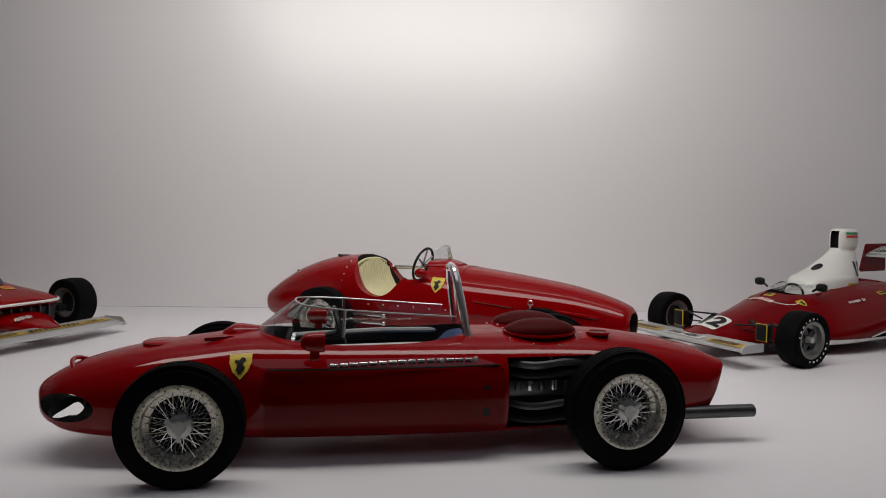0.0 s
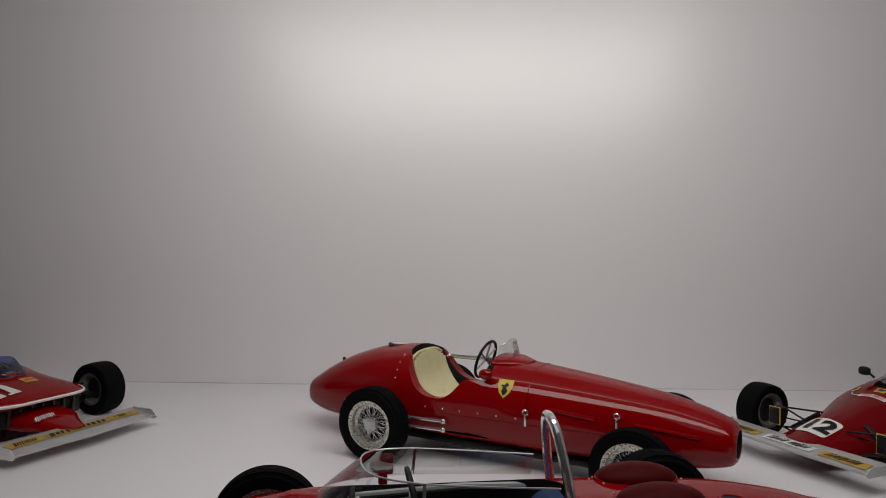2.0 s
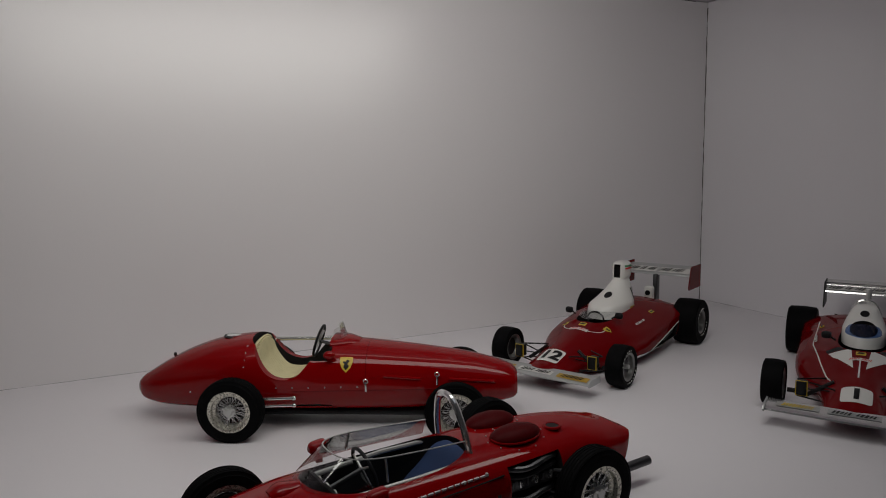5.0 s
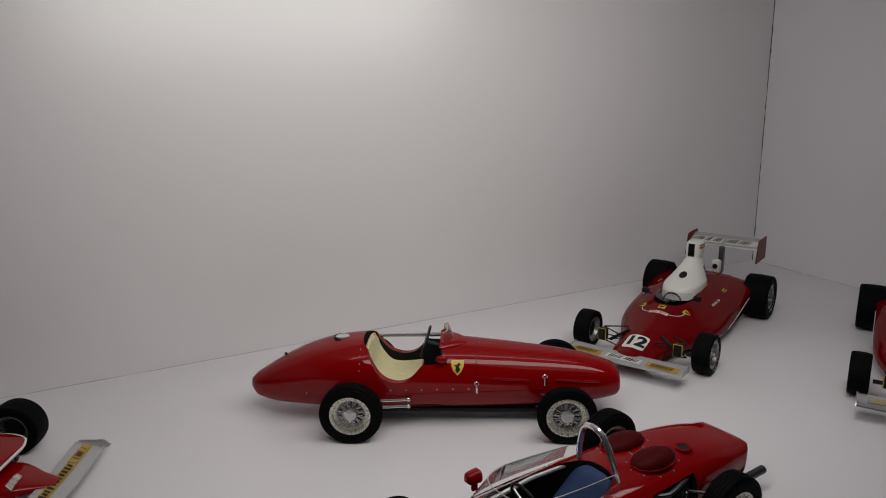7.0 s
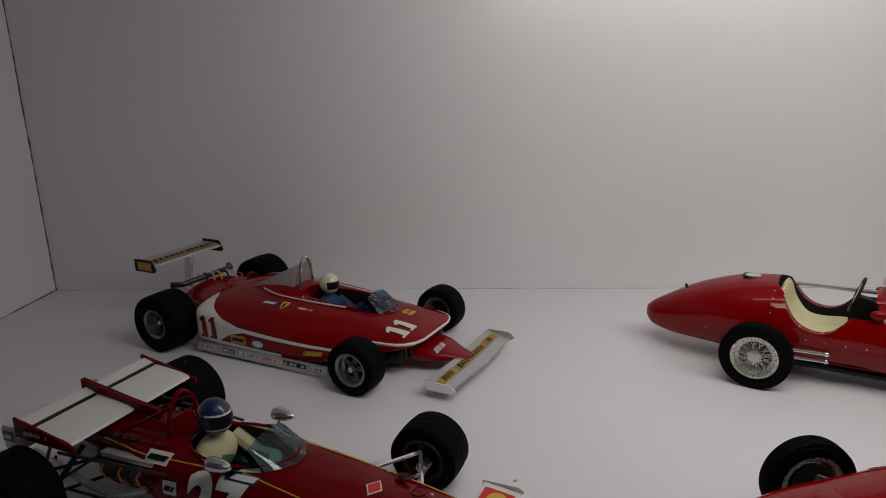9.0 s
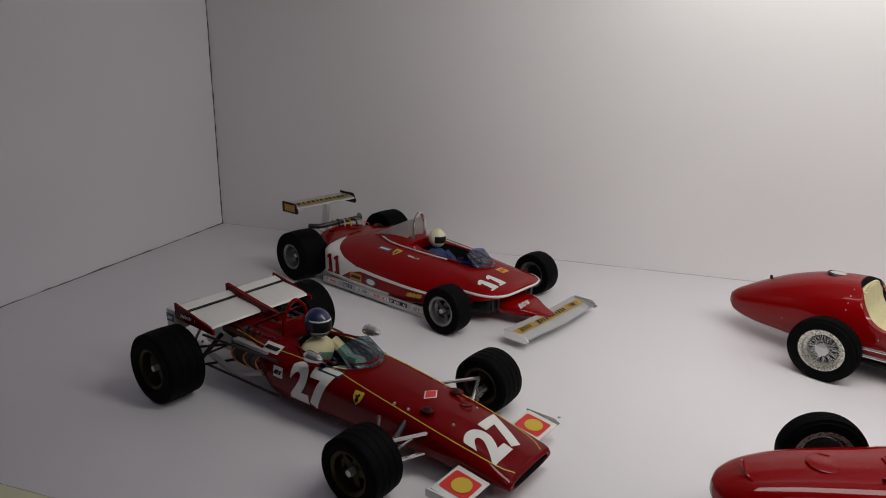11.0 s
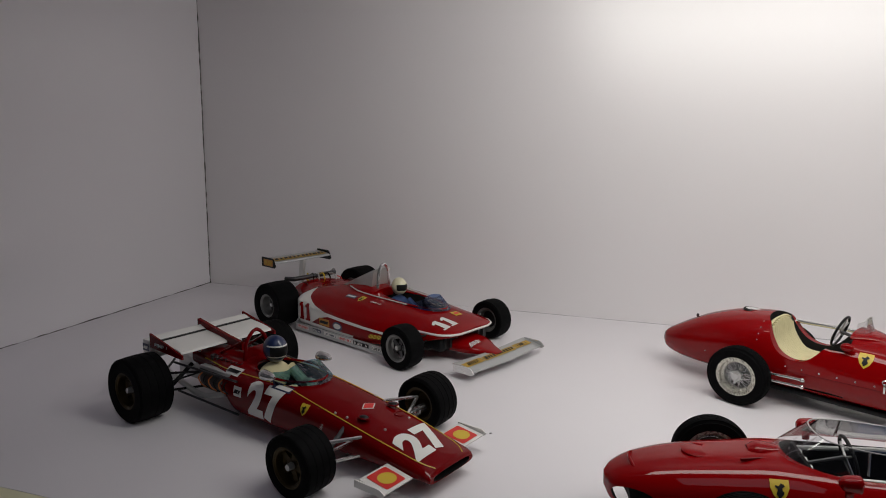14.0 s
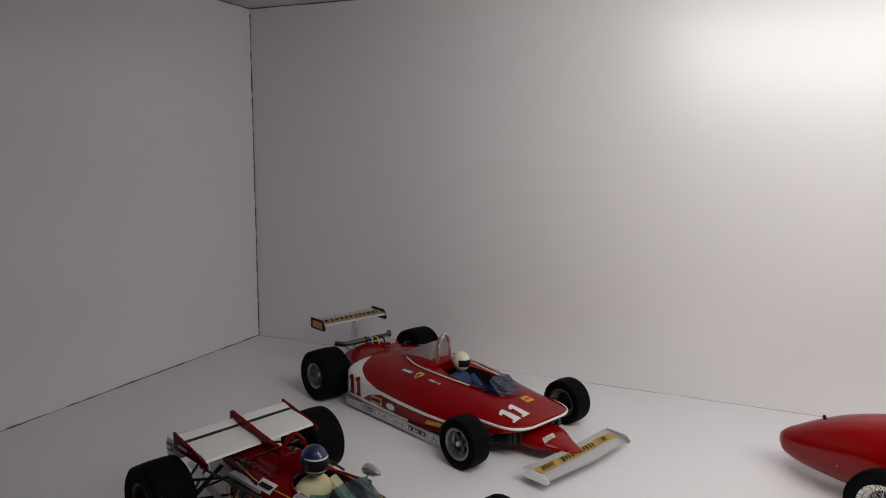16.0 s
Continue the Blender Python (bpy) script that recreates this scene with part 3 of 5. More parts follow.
# ---- shark-nosed single-seater, rear engine (front of the shelf) ----
def shark_nose_car(x, y, turn, size=1.0):
    car = thing("model_car", "glossy red 1960s shark-nosed racing car model with wire wheels", "model car", x, y, turn, "model racing cars", size)
    hull = loft([(1.99, 0.05, 0.28, 0.37, 0.33), (1.93, 0.17, 0.20, 0.425, 0.325), (1.78, 0.27, 0.14, 0.50, 0.32), (1.50, 0.34, 0.11, 0.575, 0.33), (1.13, 0.375, 0.10, 0.63, 0.345), (0.8, 0.40, 0.09, 0.665, 0.365),
                 (0.3, 0.42, 0.08, 0.66, 0.375), (-0.3, 0.43, 0.08, 0.66, 0.375), (-0.8, 0.42, 0.09, 0.655, 0.375), (-1.2, 0.39, 0.11, 0.635, 0.38), (-1.56, 0.35, 0.12, 0.585, 0.36), (-1.79, 0.31, 0.13, 0.53, 0.345), (-1.85, 0.295, 0.18, 0.515, 0.36), (-1.90, 0.27, 0.32, 0.49, 0.41), (-1.93, 0.24, 0.42, 0.475, 0.445)], 2.5, 3.4)
    nostril = ball(1.78, 0, 0.305, 0.165, 0.9, 0.08, 1)
    mouth = prism(oval(0.0, 0.33, 0.13, 0.06), 1.5, 2.3, "x", 1)
    pit = prism(oval(0.20, 0.0, 0.60, 0.285, 40, 2.6), 0.22, 1.2, "z", 1)
    bays = [boxed(-0.80, s * 0.42, 0.345, 0.50, 0.36, 0.40, mat=1) for s in (-1, 1)]
    cut(hull, prism(oval(1.86, 0.0, 0.065, 0.20), -0.1, 0.28, "z", 1), nostril, ball(1.70, 0, 0.305, 0.25, 0.22, 0.11, 1), pit, *bays)
    body = part("body", hull, [RED, TUB], car, "glossy red bodywork with twin nose openings", 30)
    tree = skin(body)
    # raised side panels with a rolled rear edge
    for s in (-1, 1):
        bm = bmesh.new()
        rows = []
        for k in range(25):
            px = 0.76 - 1.28 * k / 24
            row = []
            for j in range(9):
                pz = 0.13 + (0.50 - 0.13) * j / 8
                hit, _, _, _ = tree.ray_cast(Vector((px, s * 1.2, pz)), Vector((0, -s, 0)), 1.3)
                yy = hit.y if hit is not None and abs(hit.y) > 0.3 else s * 0.41
                row.append(bm.verts.new((px, yy + s * (0.020 + 0.012 * math.sin(math.pi * j / 8)), pz)))
            rows.append(row)
        for a, b in zip(rows, rows[1:]):
            for j in range(8):
                bm.faces.new((a[j], a[j + 1], b[j + 1], b[j]))
        bmesh.ops.solidify(bm, geom=bm.faces[:], thickness=0.02)
        bmesh.ops.recalc_face_normals(bm, faces=bm.faces[:])
        part("side_panel", bm, RED, body, "raised red side panel")
        part("vent_slot", boxed(-0.42, s * 0.452, 0.33, 0.035, 0.012, 0.17, bevel=0.004), BLACK, body)
        # pipes and carburettor stacks in the open engine bay
        for j, z in enumerate((0.20, 0.28, 0.45, 0.51)):
            part("engine_pipe", tubed(curve([(-0.54, s * 0.30, z), (-0.70, s * (0.37 + 0.02 * (j % 2)), z - 0.01), (-0.9, s * 0.36, z), (-1.08, s * 0.30, z - 0.02)], 6), 0.022, 8), GUN if j % 2 else BLACK, body)
        part("engine_block", boxed(-0.80, s * 0.30, 0.36, 0.46, 0.08, 0.09, bevel=0.01), GUN, body, "ribbed metal engine casting")
        for k in range(6):
            part("engine_bolt", boxed(-0.62 - 0.07 * k, s * 0.35, 0.38, 0.03, 0.03, 0.06, bevel=0.006), CHROME if k % 2 else GUN, body)
        rivets(body, tree, [(q, s * 0.4, z) for q, z in ((-0.18, 0.54), (-0.37, 0.545), (-0.845, 0.54))], (0, s, 0.15), ALU, 0.016, "fastener")
        badge(body, tree, (0.885, s * 0.4, 0.555), (-s, 0, 0), (0, -s * 0.6, 1), 0.138)
        part("shut_line", tubed([(0.74 - 1.24 * k / 12, s * (0.398 + 0.034 * math.sin(math.pi * (k + 2) / 15)), 0.512) for k in range(13)], 0.006, 5), TUB, body)
        part("exhaust_pipe", lathe([(0.038, -0.45), (0.038, 0.36), (0.030, 0.36), (0.030, -0.45)], 20), GUN, car, "long dark exhaust tail pipe", m=Matrix.Translation((-1.73, s * 0.31, 0.18)) @ Matrix.Rotation(radians(90), 4, "Z"))
        part("mirror", loft([(0.60, 0.02, 0.645, 0.685, 0.665), (0.57, 0.045, 0.62, 0.71, 0.665), (0.49, 0.05, 0.612, 0.718, 0.665), (0.475, 0.046, 0.617, 0.713, 0.665)], 3, 3, 20, 3), RED, body, "small rounded red mirror", m=Matrix.Translation((-0.03, s * 0.45, 0)))
        part("mirror_stalk", boxed(0.50, s * 0.435, 0.595, 0.05, 0.03, 0.07, bevel=0.008), RED, body)
        part("carburettor_cover", ball(-0.80, s * 0.155, 0.65, 0.22, 0.125, 0.08, u=28, v=12), MESHRED, body, "dark red domed mesh cover")
        part("carburettor_cover_ring", tubed([(-0.80 + 0.215 * math.cos(a), s * 0.155 + 0.125 * math.sin(a), 0.658 - 0.02 * abs(math.sin(a))) for a in [2 * math.pi * k / 32 for k in range(32)]], 0.009, 6, True), RED, body)
        rivets(body, tree, [(-0.80 + 0.25 * math.cos(a), s * 0.155 + 0.15 * math.sin(a), 0.7) for a in [2 * math.pi * k / 10 for k in range(10)]], (0, 0, 1), ALU, 0.007)
        for k in range(15):
            q = 0.40 - 0.052 * k
            hit, _, _, _ = tree.ray_cast(Vector((q, s * 0.385, 1.0)), Vector((0, 0, -1)), 1.0)
            if hit is not None:
                part("hinge_bead", tubed([hit + Vector((0.021, 0, 0.004)), hit + Vector((-0.021, 0, 0.004))], 0.011, 8), CHROME, body)
    part("deck_scoop", tubed([(-1.16 + 0.06 * math.cos(a), 0.16 + 0.06 * math.sin(a), 0.638) for a in [2 * math.pi * k / 20 for k in range(20)]], 0.012, 6, True), RED, body)
    part("deck_hole", lathe([(0.001, 0.0), (0.05, 0.0), (0.05, 0.012), (0.001, 0.012)], 20), BLACK, body, m=Matrix.Translation((-1.16, 0.16, 0.630)) @ Matrix.Rotation(radians(90), 4, "X"))
    part("nose_hatch", tubed([(1.72 + 0.10 * math.cos(a), 0.16 * math.sin(a), 0.512 - 0.06 * math.sin(a) ** 2) for a in [math.pi * k / 14 - math.pi / 2 for k in range(15)]], 0.012, 6), RED, body)
    part("filler_cap", lathe([(0.001, 0.0), (0.11, 0.0), (0.11, 0.012), (0.10, 0.018), (0.001, 0.018)], 28), RED, body, m=Matrix.Translation((1.35, 0.0, 0.587)) @ Matrix.Rotation(radians(90), 4, "X"))
    part("bonnet_strap", boxed(1.02, 0.16, 0.637, 0.16, 0.012, 0.02, Matrix.Rotation(0.3, 4, "Z")), DARKRED, body)
    part("scuttle_intake", loft([(1.02, 0.06, 0.60, 0.66, 0.62), (0.94, 0.09, 0.60, 0.695, 0.63), (0.82, 0.05, 0.62, 0.68, 0.64)], 2.4, 2.0, 20, 4), RED, body)
    # wrapped clear screen with its metal edge
    foot = [(-0.28, 0.30, 0.635), (0.15, 0.315, 0.645), (0.50, 0.30, 0.65), (0.76, 0.20, 0.655), (0.84, 0.0, 0.663), (0.76, -0.20, 0.655), (0.50, -0.30, 0.65), (0.15, -0.315, 0.645), (-0.28, -0.30, 0.635)]
    glass, edge = screen(foot, 0.19, 0.22, GLASS, car, label="wrapped clear plastic windscreen", top=lambda t: 0.72 + 0.28 * math.sin(math.pi * t))
    part("windscreen_edge", tubed([p for p in edge], 0.0045, 6), ALU, glass)
    for s in (-1, 1):
        part("screen_post", tubed([(0.35, s * 0.305, 0.66), (0.34, s * 0.262, 0.805)], 0.008, 6), CHROME, glass)
    # cockpit
    seat = loft([(0.05, 0.20, 0.24, 0.34, 0.29), (-0.16, 0.235, 0.24, 0.50, 0.34), (-0.30, 0.23, 0.26, 0.63, 0.40), (-0.36, 0.20, 0.30, 0.64, 0.45)], 3, 3, 28, 5)
    part("seat", seat, DENIM, car, "dark blue cloth seat")
    part("steering_wheel", tubed([(0.36 + 0.04 * math.sin(a), 0.15 * math.cos(a), 0.64 + 0.14 * math.sin(a)) for a in [2 * math.pi * k / 30 for k in range(30)]], 0.013, 8, True), BLACK, car, "thin-rimmed steering wheel")
    for a in (0.5, math.pi - 0.5, -math.pi / 2):
        part("wheel_spoke", tubed([(0.38, 0, 0.64), (0.36 + 0.04 * math.sin(a), 0.14 * math.cos(a), 0.64 + 0.13 * math.sin(a))], 0.009, 6), ALU, car)
    part("steering_column", tubed([(0.38, 0, 0.64), (0.80, 0, 0.52)], 0.016), GUN, car)
    part("dashboard", boxed(0.66, 0, 0.57, 0.03, 0.48, 0.12, bevel=0.01), TUB, car)
    for k in range(3):
        part("gauge", lathe([(0.001, 0), (0.035, 0), (0.035, 0.02), (0.001, 0.02)], 18), ALU, car, m=Matrix.Translation((0.645, 0.12 * (k - 1), 0.58)) @ Matrix.Rotation(radians(90), 4, "Z"))
    for s in (-1, 1):
        part("frame_tube", tubed([(0.70, s * 0.22, 0.58), (0.1, s * 0.26, 0.60), (-0.32, s * 0.24, 0.60)], 0.018), ALU, car, "bare metal frame tube")
    part("gear_lever", tubed([(0.3, 0.2, 0.4), (0.32, 0.2, 0.58)], 0.012), CHROME, car)
    # roll hoop
    hoop = curve([(-0.36, -0.20, 0.62), (-0.33, -0.17, 0.80), (-0.30, -0.10, 0.98), (-0.29, 0.0, 1.025), (-0.30, 0.10, 0.98), (-0.33, 0.17, 0.80), (-0.36, 0.20, 0.62)], 8)
    part("roll_hoop", tubed(hoop, 0.024, 10), CHROME, car, "polished metal roll hoop")
    for s in (-1, 1):
        wheel(car, 1.13, s * 0.618, 0.61, 0.137, 0.40, "wire", s)
        wheel(car, -1.13, s * 0.630, 0.637, 0.167, 0.385, "wire", s)
        arms(car, 1.13, s, 0.52, 0.32, 0.30)
        arms(car, -1.13, s, 0.52, 0.33, 0.28)
    part("gearbox", boxed(-1.25, 0, 0.28, 0.8, 0.34, 0.26, bevel=0.04), GUN, car)
    return car


# ---- front-engined 1950s single-seater ----
def front_engine_car(x, y, turn, size=1.0):
    car = thing("model_car", "glossy red 1950s front-engined racing car model with cream seat", "model car", x, y, turn, "model racing cars", size, 0.97)
    hull = loft([(1.68, 0.17, 0.30, 0.53, 0.42), (1.63, 0.215, 0.26, 0.585, 0.43), (1.45, 0.26, 0.22, 0.655, 0.44), (1.15, 0.305, 0.19, 0.73, 0.45), (0.75, 0.345, 0.17, 0.79, 0.46), (0.3, 0.38, 0.16, 0.845, 0.47), (-0.1, 0.41, 0.16, 0.885, 0.49),
                 (-0.5, 0.435, 0.16, 0.915, 0.50), (-0.95, 0.445, 0.16, 0.93, 0.51), (-1.3, 0.42, 0.155, 0.90, 0.50), (-1.65, 0.355, 0.165, 0.80, 0.47), (-1.95, 0.265, 0.175, 0.655, 0.41), (-2.2, 0.145, 0.22, 0.50, 0.36), (-2.29, 0.05, 0.29, 0.42, 0.35)], 2.3, 2.6)
    scoop = prism(curve2([(-1.06, 1.3), (-0.97, 0.96), (-0.90, 0.76), (-0.79, 0.61), (-0.64, 0.555), (-0.50, 0.59), (-0.38, 0.72), (-0.24, 0.88), (-0.10, 1.3)]), -0.9, 0.9, "y", 0)
    pit = prism(oval(-0.48, 0.0, 0.54, 0.37, 36, 3.0), 0.25, 1.3, "z", 1)
    pit_cut = cut(pit, prism([(-0.17, 0.0), (1.0, 0.0), (1.0, 1.5), (-0.17, 1.5)], -1, 1, "y", 1))
    mouth = prism(oval(0.0, 0.42, 0.155, 0.10, 32, 2.3), 1.48, 2.0, "x", 1)
    cut(hull, scoop, pit_cut, mouth)
    body = part("body", hull, [RED, TUB], car, "glossy red hand-beaten bodywork", 30)
    tree = skin(body)
    for k in range(9):
        part("grille_bar", boxed(1.56, -0.12 + 0.030 * k, 0.42, 0.008, 0.010, 0.20), ALU, body)
    # quilted seat
    for k in range(13):
        yy = (k - 6) * 0.046
        r = 0.028
        z0 = 0.88 - 0.10 * (yy / 0.28) ** 2
        part("seat_pleat", tubed(curve([(-0.95, yy, z0), (-0.91, yy, 0.66), (-0.80, yy, 0.51), (-0.66, yy, 0.47), (-0.42, yy, 0.49)], 5), r, 8), CREAM, car)
    part("seat", loft([(-0.38, 0.30, 0.30, 0.46, 0.38), (-0.70, 0.32, 0.28, 0.47, 0.38), (-0.90, 0.33, 0.30, 0.62, 0.42), (-0.98, 0.33, 0.40, 0.88, 0.6)], 3, 3, 28, 4), CREAM, car, "cream pleated cloth seat")
    lip = curve([(-0.955, yv * 0.93, zv - 0.035) for yv, zv in ((-0.385, 0.68), (-0.33, 0.83), (-0.18, 0.905), (0.0, 0.92), (0.18, 0.905), (0.33, 0.83), (0.385, 0.68))], 6)
    part("seat_roll", tubed(lip, 0.013, 8), CREAM, car, "padded cream seat edge")
    # steering wheel, dash, little screen
    ctr = Vector((-0.36, 0.0, 0.85))
    ax = Vector((0.30, 0, 0.95)).normalized()
    part("steering_wheel", tubed([ctr + 0.17 * (math.cos(a) * Vector((0, 1, 0)) + math.sin(a) * ax) for a in [2 * math.pi * k / 36 for k in range(36)]], 0.013, 8, True), BLACK, car, "dark thin-rimmed steering wheel with metal spokes")
    for a in (math.pi / 2, math.pi * 7 / 6, -math.pi / 6, math.pi * 5 / 6, math.pi / 6):
        part("wheel_spoke", tubed([ctr, ctr + 0.165 * (math.cos(a) * Vector((0, 1, 0)) + math.sin(a) * ax)], 0.010, 6), ALU, car)
    part("steering_column", tubed([ctr, (0.1, 0, 0.72)], 0.018), GUN, car)
    for s in (1,):
        part("frame_tube", tubed([(-0.92, s * 0.35, 0.78), (-0.12, s * 0.36, 0.79)], 0.024), CHROME, car, "polished cross tube beside the seat")
    part("dashboard", boxed(-0.18, 0, 0.76, 0.02, 0.56, 0.17, bevel=0.008), TUB, car)
    foot = [(-0.17, 0.17, 0.89), (-0.09, 0.12, 0.90), (-0.06, 0.0, 0.905), (-0.09, -0.12, 0.90), (-0.17, -0.17, 0.89)]
    glass, edge = screen(foot, 0.16, 0.06, GLASS, car, label="small clear aero screen", top=lambda t: 0.75 + 0.25 * math.sin(math.pi * t))
    part("windscreen_edge", tubed(edge, 0.005, 6), ALU, glass)
    part("scuttle_fairing", loft([(0.08, 0.10, 0.82, 0.88, 0.84), (-0.08, 0.20, 0.82, 0.915, 0.85), (-0.20, 0.22, 0.82, 0.915, 0.85)], 2.4, 2.0, 24, 4), RED, body)
    part("mirror", ball(-0.17, -0.385, 0.80, 0.06, 0.035, 0.045), RED, body, "small red mirror pod")
    part("mirror", ball(-0.17, 0.385, 0.80, 0.06, 0.035, 0.045), RED, body, "small red mirror pod")
    part("filler_cap", lathe([(0.001, 0.0), (0.075, 0.0), (0.075, 0.03), (0.06, 0.04), (0.001, 0.04)], 28), CHROME, body, "polished fuel filler cap", m=Matrix.Translation((-1.26, 0, 0.884)) @ Matrix.Rotation(radians(86), 4, "X"))
    part("filler_ring", tubed([(-1.26 + 0.09 * math.cos(a), 0.09 * math.sin(a), 0.898 - 0.01 * math.cos(a)) for a in [2 * math.pi * k / 24 for k in range(24)]], 0.010, 6, True), BLACK, body)
    part("tail_knob", ball(-1.90, 0.0, 0.70, 0.018, 0.018, 0.022, u=8, v=6), BLACK, body)
    for s in (-1, 1):
        badge(body, tree, (-0.01, s * 0.4, 0.712), (s * -1, 0, 0), (0, -s * 0.35, 1), 0.15)
        # bonnet shut line, straps and rivets
        pts = []
        for k in range(40):
            px = 1.0 - 1.55 * k / 39
            hit, _, _, _ = tree.ray_cast(Vector((px, s * 1.0, 0.435)), Vector((0, -s, 0)), 1.0)
            if hit is not None:
                pts.append(hit + Vector((0, s * 0.0015, 0)))
        part("shut_line", tubed(pts, 0.004, 5), DARKRED, body)
        for q, z in ((0.185, 0.475), (0.885, 0.53)):
            hit, _, _, _ = tree.ray_cast(Vector((q, s, z)), Vector((0, -s, 0)), 1.0)
            part("bonnet_catch", boxed(q, hit.y + s * 0.010, z, 0.018, 0.018, 0.10, bevel=0.004), CHROME, body, "small chrome bonnet catch")
            part("catch_ring", tubed([(q + 0.022 * math.cos(a), hit.y + s * 0.02, z + 0.06 + 0.022 * math.sin(a)) for a in [2 * math.pi * k / 14 for k in range(14)]], 0.006, 5, True), CHROME, body)
        rivets(body, tree, [(-0.70 + 0.16 * k, 0, 0.475) for k in range(6)], (0, s, 0), CHROME, 0.009)
        rivets(body, tree, [(-1.02, 0, 0.60 + 0.07 * k) for k in range(4)] + [(-1.3, 0, 0.27), (-1.6, 0, 0.33)], (0, s, 0.2), CHROME, 0.008)
        pts = []
        for k in range(22):
            a = math.pi * k / 21
            hit, _, _, _ = tree.ray_cast(Vector((0.18, s * 1.2 * math.cos(a * 0.5), 0.46 + 1.0 * math.sin(a * 0.5))), Vector((0, -s * math.cos(a * 0.5), -math.sin(a * 0.5))), 1.5)
            if hit is not None:
                pts.append(hit)
        part("panel_joint", tubed(pts, 0.004, 5), DARKRED, body)
        # bonnet louvre blisters
        for q0, q1, z in ((0.72, 0.36, 0.655), (1.45, 1.00, 0.62)):
            pts = []
            for k in range(16):
                px = q0 + (q1 - q0) * k / 15
                hit, _, _, _ = tree.ray_cast(Vector((px, s * 0.9, z + 0.03 * k / 15)), Vector((0, -s, -0.2)), 1.2)
                if hit is not None:
                    pts.append(hit)
            if len(pts) > 2:
                part("bonnet_bulge", tubed(pts, 0.016, 8), RED, body)
        for z in (0.30, 0.375):
            part("radius_rod", tubed([(-0.93, s * 0.50, z), (-0.52, s * 0.455, z)], 0.014, 8), CHROME, car, "polished radius rod")
            part("rod_end", ball(-0.52, s * 0.455, z, 0.024, 0.02, 0.024, u=10, v=6), CHROME, car)
        wheel(car, 1.08, s * 0.638, 0.60, 0.132, 0.40, "wire", s)
        wheel(car, -1.08, s * 0.650, 0.64, 0.155, 0.40, "wire", s)
        arms(car, 1.08, s, 0.54, 0.32, 0.28)
        arms(car, -1.08, s, 0.54, 0.33, 0.34)
    part("belly_pan", boxed(-0.2, 0, 0.15, 2.2, 0.5, 0.06, bevel=0.02), BLACK, car)
    return car


def curve2(points, steps=6):
    return [(p.x, p.y) for p in curve([(a, b, 0) for a, b in points], steps)]


# ---- 1970s cars: shared wings and trims ----
def wing(car, x, z, span, chord, name, mat, tilt=8.0, thick=0.035, sweep=0.0, label="", bow=0.0):
    """An aerofoil across the car with a rounded front edge; sweep moves its tips back."""
    bm, rings = bmesh.new(), []
    prof = [(0.5, 0.0), (0.46, 0.35), (0.3, 0.5), (0.0, 0.42), (-0.5, 0.08), (-0.5, -0.05), (0.0, -0.12), (0.38, -0.3), (0.47, -0.2)]
    c, s = math.cos(radians(tilt)), math.sin(radians(tilt))
    for k in range(17):
        t = 2 * k / 16 - 1
        ring = []
        for a, b in prof:
            px, pz = a * chord, b * thick
            ring.append(bm.verts.new((x + px * c + pz * s - sweep * abs(t), span / 2 * t, z - px * s + pz * c + bow * t * t)))
        rings.append(ring)
    n = len(prof)
    for a, b in zip(rings, rings[1:]):
        for k in range(n):
            bm.faces.new((a[k], a[(k + 1) % n], b[(k + 1) % n], b[k]))
    for ring in (rings[0], rings[-1]):
        bm.faces.new(ring)
    bmesh.ops.recalc_face_normals(bm, faces=bm.faces[:])
    return part(name, bm, mat, car, label)


def plate(car, x, y, z, length, height, name, mat, slant=0.0, parent=None, label=""):
    """A thin upright end plate with cut corners."""
    h, l = height / 2, length / 2
    pts = [(x - l, z - h), (x + l - 0.03, z - h), (x + l, z - h + 0.03), (x + l - slant, z + h - 0.02), (x + l - slant - 0.03, z + h), (x - l, z + h)]
    return part(name, prism(pts, y - 0.008, y + 0.008, "y"), mat, parent or car, label)


def bars(width, count, fill=0.7, seed=0):
    rnd = random.Random(seed)
    out, x = [], -0.5 * fill
    while x < 0.5 * fill - 0.02:
        w = rnd.uniform(0.045, 0.075) * fill
        if rnd.random() > 0.12:
            out.append((x, min(x + w * rnd.uniform(0.7, 1.1), 0.5 * fill)))
        x += w + 0.03
    return out


def lettering(parent, tree, at, u, v, w, h, ground, ink, seed, fill=0.8, label=""):
    sticker(parent, tree, at, u, v, w, h, ground, [(a, b, 0.28 + 0.08 * ((k * 7 + seed) % 3) / 2, ink) for k, (a, b) in enumerate(bars(w, 8, fill, seed))], label=label)


